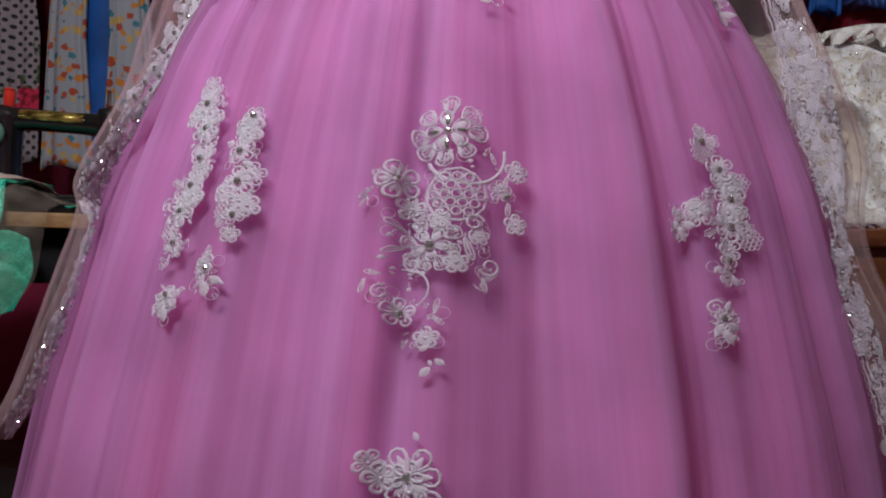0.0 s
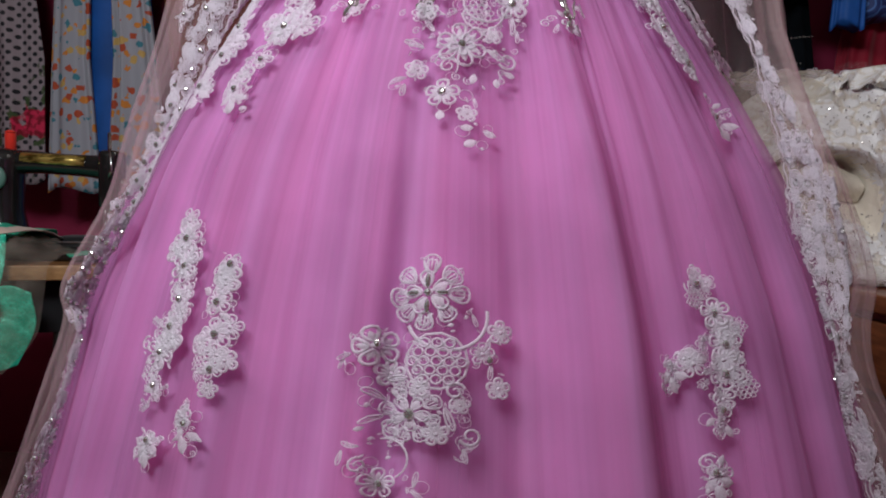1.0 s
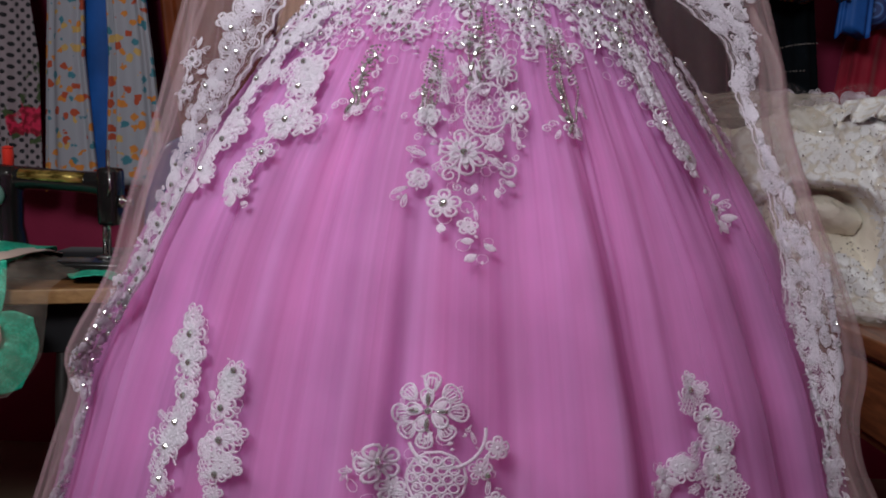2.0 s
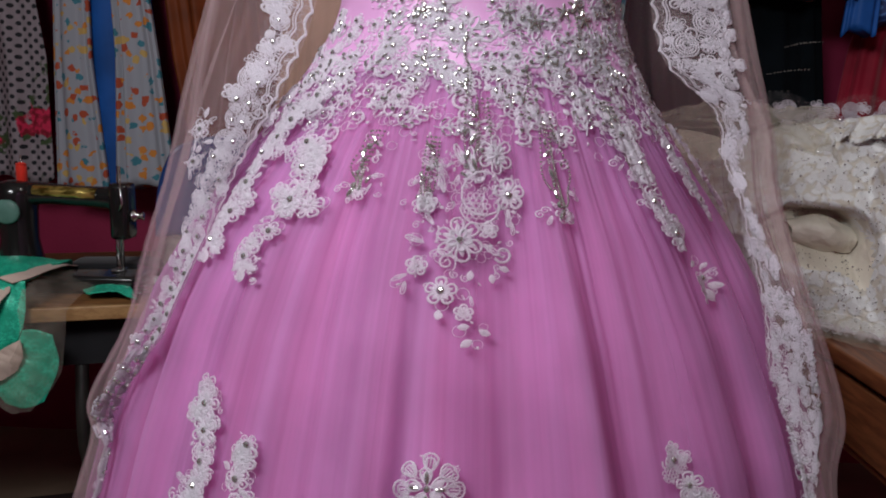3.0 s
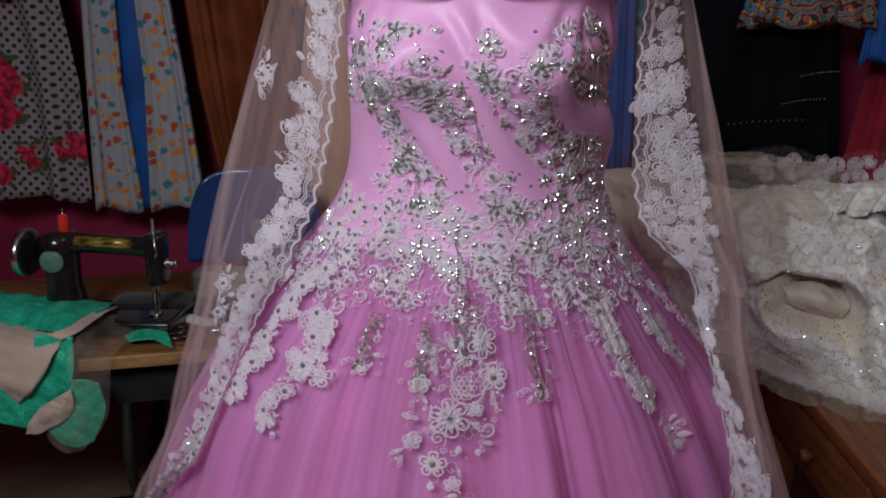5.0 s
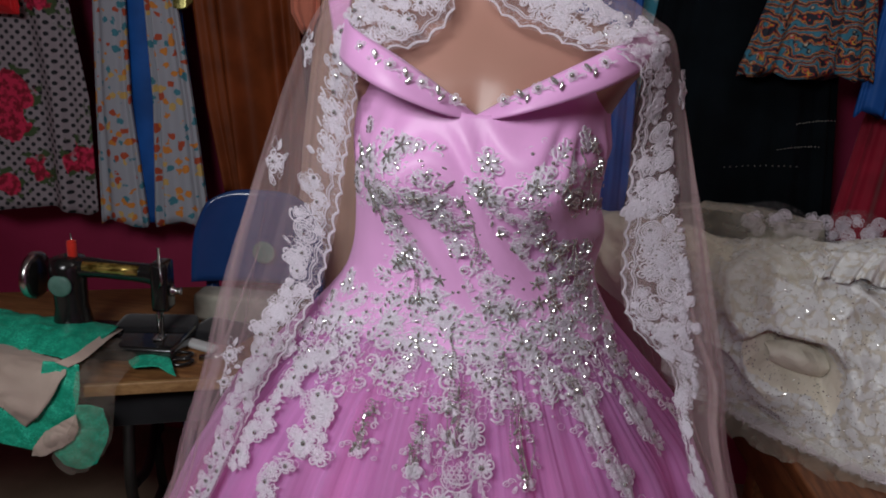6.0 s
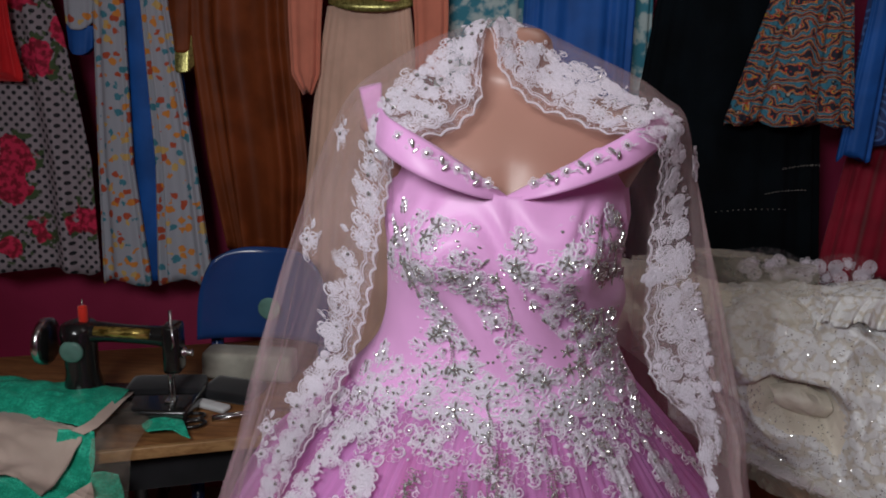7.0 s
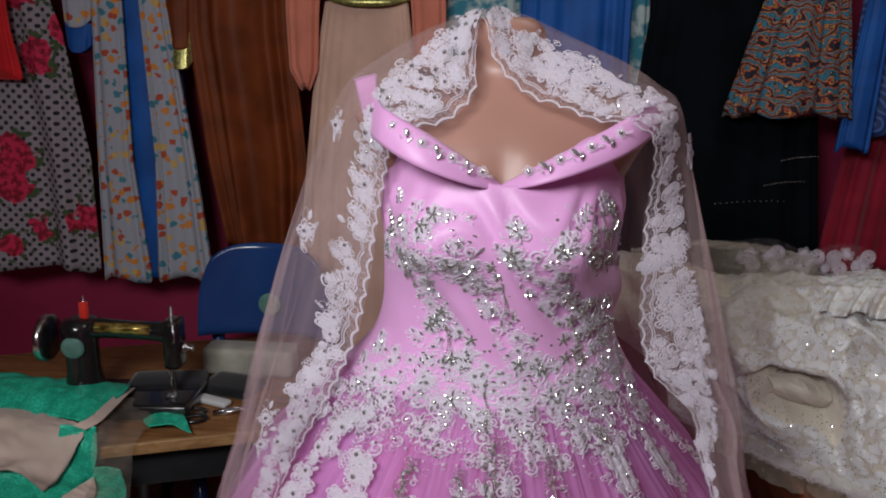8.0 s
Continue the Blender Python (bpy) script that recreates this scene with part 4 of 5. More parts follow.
veil_half(LEFT, (0.06, 0.085, 0.09, 0.085, 0.075, 0.055, 0.04, 0.04, 0.042, 0.045, 0.05, 0.055, 0.08, 0.085, 0.09, 0.065, 0.07, 0.07, 0.06), 51, "left")
veil_half(RIGHT, (0.06, 0.08, 0.08, 0.08, 0.08, 0.075, 0.05, 0.03, 0.05, 0.06, 0.08, 0.085, 0.065, 0.035, 0.03, 0.06, 0.10, 0.125, 0.10, 0.075, 0.07, 0.065), 52, "right")
# small sprigs sewn on the net beyond the band
for d, a, w, size in ((LEFT, 0.42, 0.085, 0.013), (LEFT, 0.66, 0.075, 0.014), (LEFT, 0.70, 0.07, 0.011), (RIGHT, 0.34, 0.075, 0.012), (LEFT, 0.27, 0.085, 0.013)):
    lay = d.lay(a, w)
    ob = part("lace_sprig", sew([("flower", 0, 0, size, 0), ("leaf", 0, size, size * 1.1, 20), ("leaf", size * 0.6, 0.2 * size, size, -70), ("bud", 0, -size, size, 180), ("leaf", -size * 0.5, -size * 0.6, size, 140)], lay), M["lace"], veil, "white lace sprig with a crystal")
    set_stone(lay, 0, 0, ob, 0, 0.9)


# ---- garments on the wall ----
def flat(n, spacing, turn=0.0):
    return n.add("Mapping", ins={"Vector": n.pos, "Scale": (1 / spacing, 0, 1 / spacing), "Rotation": (0, turn, 0)})


n = Nodes("polka_rose_print")
warp = n.add("VectorMath", 0, {0: flat(n, 0.15), 1: n.add("VectorMath", 0, {0: n.noise(16, 3, out=1), 1: (0.5, 0.5, 0.5)}, operation="MULTIPLY")}, operation="ADD")
dots = n.step(n.cells(1.0, flat(n, 0.0235, 0.785), 0.0), 0.26, 0.31)
ground = n.mix(dots, (0.015, 0.015, 0.02, 1), (0.29, 0.24, 0.265, 1))
dist = n.cells(1.0, warp)
ground = n.mix(n.math("MULTIPLY", n.step(dist, 0.60, 0.54), n.step(n.noise(30, 2), 0.50, 0.56)), ground, (0.05, 0.08, 0.03, 1))
petals = n.mix(n.step(n.noise(55, 3), 0.4, 0.6), (0.22, 0.004, 0.02, 1), (0.62, 0.02, 0.08, 1))
n.set(color=n.mix(n.step(dist, 0.45, 0.42), ground, petals), rough=0.85)
n.bump(n.noise(900, 2), 0.2, 0.0006)
M["polka"] = n.m

n = Nodes("orange_floral_print")
warp = n.add("VectorMath", 0, {0: flat(n, 0.027), 1: n.add("VectorMath", 0, {0: n.noise(55, 3, out=1), 1: (0.9, 0.9, 0.9)}, operation="MULTIPLY")}, operation="ADD")
pick = n.add("SeparateColor", 0, {0: n.cells(1.0, warp, out="Color")})
col = n.ramp(pick, [(0, (0.60, 0.22, 0.04)), (0.30, (0.05, 0.20, 0.26)), (0.48, (0.42, 0.07, 0.03)), (0.68, (0.55, 0.36, 0.12)), (0.82, (0.35, 0.36, 0.41))])
n.set(color=n.mix(n.step(n.cells(1.0, warp), 0.45, 0.41), (0.35, 0.36, 0.41, 1), col), rough=0.85)
n.bump(n.noise(900, 2), 0.2, 0.0006)
M["floral"] = n.m

n = Nodes("swirl_print")
sw = n.add("TexWave", 1, {"Vector": flat(n, 0.22), "Scale": 2.4, "Distortion": 18.0, "Detail": 2.5, "Detail Scale": 1.4}, wave_type="RINGS")
n.set(color=n.ramp(sw, [(0, (0.01, 0.012, 0.025)), (0.16, (0.50, 0.02, 0.015)), (0.26, (0.50, 0.34, 0.04)), (0.36, (0.012, 0.015, 0.03)), (0.50, (0.52, 0.035, 0.02)), (0.60, (0.42, 0.40, 0.30)), (0.70, (0.01, 0.012, 0.02)), (0.86, (0.03, 0.16, 0.24))]), rough=0.8)
M["swirl"] = n.m

n = Nodes("teal_print")
n.set(color=n.mix(n.step(n.noise(24, 4), 0.45, 0.6), (0.04, 0.22, 0.30, 1), (0.45, 0.55, 0.55, 1)), rough=0.85)
M["tealprint"] = n.m
n = Nodes("navy_medallion_print")
ringed = n.math("SINE", n.math("MULTIPLY", n.cells(1.0, flat(n, 0.10)), 38.0))
n.set(color=n.mix(n.step(ringed, 0.3, 0.8), (0.01, 0.03, 0.14, 1), (0.05, 0.13, 0.36, 1)), rough=0.7)
M["navyprint"] = n.m
M["blue"] = cloth("royal_blue_cloth", (0.010, 0.085, 0.34), 0.6, 0.2, 900, 0.0).m
M["rust"] = cloth("rust_satin", (0.16, 0.036, 0.010), 0.55, 0.25, 900, 0.0, 0.15, 0.1).m
M["coral"] = cloth("coral_crepe", (0.62, 0.20, 0.13), 0.8, 0.1).m
M["blush"] = cloth("blush_chiffon", (0.66, 0.42, 0.32), 0.8, 0.1).m
M["navy"] = cloth("black_green_velvet", (0.002, 0.004, 0.006), 0.9, 0.3, 500, 0.0, 0.1).m
M["crimson"] = cloth("crimson_cloth", (0.26, 0.006, 0.025), 0.7, 0.2).m
M["scarlet"] = cloth("scarlet_ribbon", (0.60, 0.01, 0.015), 0.6, 0.15).m
n = Nodes("gold_sequins")
n.set(color=n.mix(n.cells(260, out="Color"), (0.10, 0.09, 0.02, 1), (0.5, 0.45, 0.15, 1)), rough=0.3, metal=0.6)
M["sequin"] = n.m


def hung(rows, y, depth, folds, amp, seed, n=120, m=46, slack=0.0):
    """A hanging piece of cloth, closed all round: rows of (height, middle, half width) from top to hem."""
    r = np.array(rows, float)[::-1]
    z = np.linspace(r[0, 0], r[-1, 0], m)
    cx, hw = np.interp(z, r[:, 0], r[:, 1]), np.interp(z, r[:, 0], r[:, 2])
    t = np.linspace(0, 2 * math.pi, n, endpoint=False)
    v = []
    for j in range(m):
        low = (r[-1, 0] - z[j]) / (r[-1, 0] - r[0, 0])
        for i in range(n):
            c, q = math.cos(t[i]), math.sin(t[i])
            f = amp * (0.35 + low) * (math.sin(folds * t[i] + seed + 1.5 * math.sin(2 * t[i] + seed)) + 0.5 * math.sin(2.3 * folds * t[i] + 2 * seed))
            sag = slack * math.sin((z[j] - 0.16 * c * c) * 46 + seed + 2 * c) * (1 - c * c) * (1 if q < 0 else 0)
            x = cx[j] + hw[j] * math.copysign(abs(c) ** 0.75, c) + 0.3 * f * c
            hem = 0.012 * math.sin(folds * t[i] * 0.7 + seed) * low ** 6
            v.append((x, y + (depth * (0.5 + 0.5 * low) + f) * q - sag, z[j] + hem))
    return v, grid_faces(n, m, True) + [tuple(range(n))[::-1], tuple(range((m - 1) * n, m * n))]


def hanger(parent, x, y, z):
    hook = [(x, y, z - 0.02), (x, y, 2.19), (x + 0.018, y, 2.215), (x + 0.03, y, 2.20)]
    part("hanger", join(tube([(x - 0.17, y, z - 0.10), (x - 0.08, y, z - 0.045), (x, y, z - 0.02), (x + 0.08, y, z - 0.045), (x + 0.17, y, z - 0.10)], 0.007, 8), tube(smooth_path(hook, 10), 0.002, 6)), M["enamel"], parent, "black coat hanger")


def garment(name, label, cat, body_rows, mat, y=2.2, depth=0.03, folds=9, amp=0.010, seed=1.0, hang=True, **more):
    g = thing(name, label, cat, "clothes hanging along the wall")
    part("skirt" if "dress" in name or "gown" in name else "body", hung(body_rows, y, depth, folds, amp, seed, **more), mat, g)
    if hang:
        hanger(g, body_rows[0][1], y, body_rows[0][0] + 0.02)
    return g


tagged(part("clothes_rail", tube([(X0 + 0.05, 2.22, 2.2), (X1 - 0.05, 2.22, 2.2)], 0.014, 12), M["steel"]), "steel clothes rail along the wall", "rail", kind="structure")
for x in (X0 + 0.4, -0.9, 0.5, X1 - 0.3):
    tagged(part("rail_bracket", tube([(x, 2.22, 2.214), (x, 2.3, 2.24), (x, Y1, 2.26)], 0.008, 8), M["steel"]), "steel bracket that holds the rail", "bracket", kind="structure")

g = garment("polka_dot_dress", "white polka-dot long dress printed with red roses", "dress", [(2.12, -1.56, 0.13), (1.95, -1.56, 0.17), (1.7, -1.56, 0.25), (1.3, -1.53, 0.275), (0.93, -1.52, 0.265)], M["polka"], 2.2, 0.035, 7, 0.014, 2.0)
part("sash", hung([(1.95, -1.475, 0.03), (1.7, -1.465, 0.03), (1.56, -1.462, 0.05)], 2.13, 0.012, 4, 0.003, 1), M["scarlet"], g, "red ribbon sash")
g = garment("floral_robe", "white robe with orange and teal flowers over blue lining", "robe", [(2.12, -1.10, 0.12), (1.95, -1.10, 0.16), (1.7, -1.085, 0.13), (1.3, -1.075, 0.155), (0.92, -1.065, 0.185)], M["blue"], 2.22, 0.02, 7, 0.008, 1.0)
part("front_panel", hung([(2.08, -1.17, 0.06), (1.8, -1.15, 0.05), (1.3, -1.165, 0.06), (0.905, -1.155, 0.085)], 2.185, 0.026, 4, 0.008, 2.0), M["floral"], g, "white cloth with orange flowers")
part("front_panel", hung([(2.08, -1.00, 0.06), (1.8, -1.005, 0.042), (1.3, -0.965, 0.065), (0.915, -0.955, 0.092)], 2.18, 0.026, 5, 0.009, 4.0), M["floral"], g, "white cloth with orange flowers")
part("sleeve", hung([(2.0, -1.24, 0.06), (1.72, -1.25, 0.04)], 2.19, 0.02, 3, 0.004, 1.0), M["floral"], g, "white cloth with orange flowers")
part("cuff", hung([(1.722, -1.25, 0.044), (1.645, -1.25, 0.036)], 2.19, 0.024, 3, 0.003, 1.0), M["blue"], g, "royal blue cuff")
g = garment("satin_dress", "rust-brown satin dress hanging in draped folds", "dress", [(2.12, -0.74, 0.12), (1.95, -0.74, 0.16), (1.7, -0.74, 0.165), (1.3, -0.70, 0.16), (1.03, -0.685, 0.125)], M["rust"], 2.2, 0.035, 7, 0.017, 3.0)
part("sleeve", hung([(2.0, -0.92, 0.05), (1.66, -0.925, 0.035)], 2.19, 0.02, 3, 0.004, 1.0), M["rust"], g)
part("cuff", hung([(1.70, -0.925, 0.038), (1.60, -0.925, 0.034)], 2.188, 0.024, 3, 0.002, 1.0), M["sequin"], g, "dull gold sequined cuff")
g = garment("pleated_gown", "blush pleated chiffon gown with gold belt and coral bodice", "dress", [(1.795, -0.345, 0.125), (1.6, -0.35, 0.155), (1.2, -0.36, 0.19), (0.62, -0.36, 0.23)], M["blush"], 2.18, 0.04, 26, 0.006, 1.0, hang=False)
part("bodice", hung([(2.12, -0.34, 0.12), (1.95, -0.34, 0.16), (1.82, -0.34, 0.125)], 2.18, 0.04, 6, 0.004, 2.0), M["coral"], g, "coral crepe bodice")
part("belt", hung([(1.825, -0.34, 0.128), (1.79, -0.34, 0.128)], 2.18, 0.046, 3, 0.001, 1.0, 60, 4), M["sequin"], g, "gold sequined belt")
for x, x2, zl in ((-0.525, -0.535, 1.545), (-0.17, -0.155, 1.60)):
    part("sleeve", hung([(2.02, x, 0.06), (1.75, x2, 0.05), (1.60, x2, 0.044), (zl, x2 + 0.005, 0.015)], 2.16, 0.022, 4, 0.005, 1.5), M["coral"], g, "long coral sleeve")
hanger(g, -0.34, 2.18, 2.14)
garment("teal_dress", "teal and white printed dress", "dress", [(2.12, -0.01, 0.1), (1.9, -0.01, 0.13), (1.2, -0.01, 0.15)], M["tealprint"], 2.25, 0.02, 6, 0.006, 1.0)
garment("blue_gown", "long royal blue gown in soft folds", "dress", [(2.12, 0.28, 0.12), (1.95, 0.28, 0.16), (1.6, 0.28, 0.165), (1.0, 0.28, 0.19)], M["blue"], 2.2, 0.03, 9, 0.011, 2.2)
garment("dark_print_dress", "dark dress with a pale flower print", "dress", [(2.12, 0.46, 0.04), (1.9, 0.455, 0.05), (1.3, 0.47, 0.05)], M["tealprint"], 2.27, 0.015, 4, 0.005, 1.0)
g = garment("velvet_gown", "long wide black velvet gown with beaded rows", "dress", [(2.12, 0.72, 0.13), (1.95, 0.72, 0.2), (1.6, 0.74, 0.26), (0.90, 0.76, 0.33)], M["navy"], 2.2, 0.04, 10, 0.012, 1.0)
for x0, x1, z0 in ((0.72, 0.92, 1.225), (0.86, 0.97, 1.285), (0.90, 1.0, 1.36)):
    pts = [(x0 + (x1 - x0) * k / 24, 2.125 + 0.003 * math.sin(k), z0 + 0.004 * math.sin(k / 8) + 0.0006 * k) for k in range(0, 25, 2)]
    part("bead_trim", join(*[moved(lathe([(0.0005, -0.002), (0.002, 0), (0.0005, 0.002)], 6), Matrix.Translation(p)) for p in pts]), M["bead"], g, "row of glass beads")
garment("swirl_skirt", "pleated skirt in a multicoloured swirl print", "skirt", [(1.98, 0.915, 0.08), (1.83, 0.905, 0.11), (1.495, 0.885, 0.178)], M["swirl"], 2.10, 0.03, 11, 0.012, 1.0)
g = garment("blue_strap_dress", "navy medallion-print dress with a bright blue panel", "dress", [(2.12, 1.24, 0.12), (1.9, 1.25, 0.16), (1.43, 1.25, 0.17)], M["navyprint"], 2.17, 0.03, 6, 0.008, 2.0)
part("blue_panel", hung([(2.05, 1.12, 0.035), (1.8, 1.11, 0.035), (1.40, 1.09, 0.045)], 2.12, 0.02, 4, 0.004, 2.0), M["blue"], g, "bright blue panel")
garment("crimson_dress", "crimson dress hanging low beside the table", "dress", [(2.1, 1.36, 0.1), (1.6, 1.36, 0.16), (1.38, 1.34, 0.2), (1.0, 1.33, 0.23)], M["crimson"], 2.25, 0.04, 8, 0.014, 1.0)

# ---- sewing table and what lies on it ----
TBL = Matrix.Translation((-0.782, 1.403, 0)) @ Matrix.Rotation(radians(19), 4, "Z")


def on_table(vf):
    return moved(vf, TBL)


table = thing("sewing_table", "worn brown wooden sewing table on black iron treadle legs", "table")
part("tabletop", on_table(box(-1.0, 0.55, 0.006, 0.66, 0.712, 0.74, 0.003)), M["ply"], table)
part("edge_lip", on_table(box(-1.0, 0.55, -0.008, 0.006, 0.712, 0.7415, 0.003)), M["oak"], table, "lighter wooden front edge")
part("apron", on_table(box(-0.9, 0.5, 0.05, 0.07, 0.60, 0.712, 0.003)), M["blackcloth"], table, "dark panel below the top")
for x in (-0.62, 0.02, 0.44):
    part("leg", join(*[on_table(tube(smooth_path(p, 16), 0.014, 8)) for p in ([(x, 0.10, 0.71), (x, 0.04, 0.45), (x, 0.12, 0.25), (x, 0.04, 0.0)], [(x, 0.50, 0.71), (x, 0.56, 0.45), (x, 0.46, 0.25), (x, 0.56, 0.0)], [(x, 0.07, 0.42), (x, 0.3, 0.34), (x, 0.53, 0.42)], [(x, 0.08, 0.12), (x, 0.3, 0.16), (x, 0.52, 0.12)])]), M["iron"], table, "curved cast-iron leg")
part("treadle", on_table(box(-0.58, -0.02, 0.18, 0.42, 0.10, 0.125, 0.005)), M["iron"], table, "cast-iron foot treadle")

machine = thing("sewing_machine", "old black enamelled sewing machine with gold decals on the table", "sewing machine")
MM = Matrix.Translation((-0.975, 1.585, 0.74)) @ Matrix.Rotation(radians(4), 4, "Z") @ Matrix.Diagonal((0.92, 0.92, 0.90, 1))


def mach(name, vf, mat, label="", parent=machine):
    return part(name, moved(vf, MM), mat, parent, label)


mach("bed", box(-0.075, 0.31, -0.09, 0.09, 0.0, 0.045, 0.01), M["enamel"])
mach("pillar", join(moved(lathe([(0.062, 0.04), (0.052, 0.07), (0.043, 0.12), (0.045, 0.19), (0.050, 0.235), (0.044, 0.26), (0.02, 0.268)], 28), Matrix.Diagonal((0.95, 1.1, 1, 1)))), M["enamel"])
mach("arm", tube(smooth_path([(-0.02, 0, 0.228), (0.05, 0, 0.236), (0.14, 0, 0.232), (0.22, 0, 0.228), (0.255, 0, 0.222)], 20), [0.036 - 0.010 * math.sin(math.pi * k / 19) for k in range(20)], 16), M["enamel"])
mach("decal", tube([(0.05, -0.0135, 0.2425), (0.10, -0.0125, 0.241), (0.15, -0.0125, 0.239), (0.20, -0.0135, 0.2365)], 0.0165, 14), M["gold"], "gold scroll decal")
mach("face_head", box(0.232, 0.278, -0.034, 0.034, 0.125, 0.268, 0.014), M["enamel"])
mach("needle_bar", tube([(0.258, -0.022, 0.31), (0.258, -0.022, 0.05)], 0.0045, 10), M["steel"], "steel needle bar")
mach("presser_foot", join(tube([(0.244, -0.012, 0.16), (0.244, -0.014, 0.055)], 0.0055, 10), box(0.236, 0.262, -0.045, -0.005, 0.047, 0.053, 0.002)), M["steel"], "steel presser foot")
mach("tension_dial", moved(lathe([(0.016, 0.0), (0.016, 0.006), (0.008, 0.010), (0.008, 0.022), (0.011, 0.026)], 20), Matrix.Translation((0.282, -0.01, 0.185)) @ Matrix.Rotation(radians(90), 4, "Y")), M["steel"], "chromed tension dial")
mach("take_up_lever", tube([(0.262, -0.03, 0.27), (0.27, -0.04, 0.22), (0.262, -0.036, 0.20)], 0.003, 8), M["steel"])
mach("round_plate", moved(lathe([(0.031, 0.0), (0.031, 0.006), (0.026, 0.010), (0.004, 0.011)], 28), Matrix.Translation((0.0, -0.046, 0.195)) @ Matrix.Rotation(radians(90), 4, "X")), M["teal_plate"], "tarnished round plate")
wheel = mach("handwheel", moved(lathe([(0.022, -0.018), (0.054, -0.014), (0.061, -0.009), (0.063, 0.0), (0.061, 0.009), (0.054, 0.014), (0.022, 0.018)], 36), Matrix.Translation((-0.092, 0, 0.205)) @ Matrix.Rotation(radians(90), 4, "Y")), M["enamel"])
mach("rim", moved(lathe([(0.0615, -0.010), (0.0655, -0.007), (0.0655, 0.007), (0.0615, 0.010)], 36), Matrix.Translation((-0.092, 0, 0.205)) @ Matrix.Rotation(radians(90), 4, "Y")), M["steel"], "chromed rim", wheel)
mach("spool_pin", tube([(0.015, 0, 0.26), (0.015, 0, 0.33)], 0.002, 8), M["steel"])
spool = thing("thread_spool", "spool of bright red thread on the sewing machine", "spool")
mach("thread", moved(lathe([(0.010, 0.262), (0.0125, 0.266), (0.0125, 0.302), (0.011, 0.306)], 20), Matrix.Translation((0.015, 0, 0))), M["red"], "", spool)
mach("cap", moved(lathe([(0.0125, 0.306), (0.0125, 0.309), (0.004, 0.313)], 20), Matrix.Translation((0.015, 0, 0))), M["red"], "", spool)

chair = thing("plastic_chair", "glossy dark blue moulded plastic chair behind the table", "chair")
v = []
for j in range(16):
    t = j / 15
    for i in range(25):
        q = i / 24 * 2 - 1
        hw = 0.20 * (1 - 0.25 * t ** 4)
        v.append((-0.63 + hw * q, 2.0 - 0.05 * q * q + 0.03 * t, 0.80 + 0.28 * t - 0.045 * t * q ** 4))
back = part("backrest", (v, grid_faces(25, 16)), M["blueplastic"], chair)
sm = back.modifiers.new("thickness", "SOLIDIFY")
sm.thickness = 0.012
part("label_disc", moved(lathe([(0.034, 0), (0.034, 0.002), (0.030, 0.0025)], 28), Matrix.Translation((-0.615, 1.984, 0.90)) @ Matrix.Rotation(radians(88), 4, "X")), M["teal_plate"], chair, "faded round sticker")
part("seat", box(-0.82, -0.44, 1.80, 2.10, 0.42, 0.45, 0.012), M["blueplastic"], chair)
for x in (-0.80, -0.46):
    part("leg", tube([(x, 1.83, 0.43), (x, 1.82, 0)], 0.02, 10), M["blueplastic"], chair)
    part("leg", tube([(x, 2.03, 0.85), (x, 2.06, 0.43), (x, 2.10, 0)], 0.02, 10), M["blueplastic"], chair)

tagged(part("felt_box", box(-0.76, -0.50, 1.80, 1.89, 0.74, 0.82, 0.015), M["greyfelt"]), "grey flecked felt-covered box on the sewing table", "box")
for cx, cy, sx, sz, rot, nm, lb in ((-0.80, 1.67, 0.9, 0.9, 10, "black_pouch", "crumpled black cloth pouch on the table"), (-0.64, 1.72, 0.7, 0.45, -12, "black_case", "flat black case lying on the table")):
    vf = box(-0.11, 0.11, -0.06, 0.06, 0, 0.055, 0.02)
    tagged(part(nm, moved(vf, Matrix.Translation((cx, cy, 0.74)) @ Matrix.Rotation(radians(rot), 4, "Z") @ Matrix.Diagonal((sx, 1, sz, 1))), M["blackcloth"]), lb, "pouch")
sc = thing("scissors", "pair of steel scissors with dark handles on the table", "scissors")
SM = Matrix.Translation((-0.635, 1.56, 0.746)) @ Matrix.Rotation(radians(25), 4, "Z")
for sgn in (-1, 1):
    bl = part("blade", moved(tube([(0, 0, 0.003 * sgn), (0.05, 0.005 * sgn, 0.003), (0.11, 0.008 * sgn, 0.003)], [0.007, 0.006, 0.001], 8), SM), M["steel"], sc)
    part("handle", moved(tube([(-0.045 + 0.028 * math.cos(a), sgn * 0.02 + 0.017 * math.sin(a), 0.004) for a in np.linspace(0, 2 * math.pi, 16, endpoint=False)], 0.005, 8, True), SM), M["enamel"], sc, "dark looped handle")
tagged(part("white_rag", moved(box(-0.05, 0.05, -0.016, 0.016, 0, 0.016, 0.007), Matrix.Translation((-0.66, 1.625, 0.742)) @ Matrix.Rotation(radians(-20), 4, "Z")), M["whitecloth"]), "small strip of folded white cloth", "cloth")

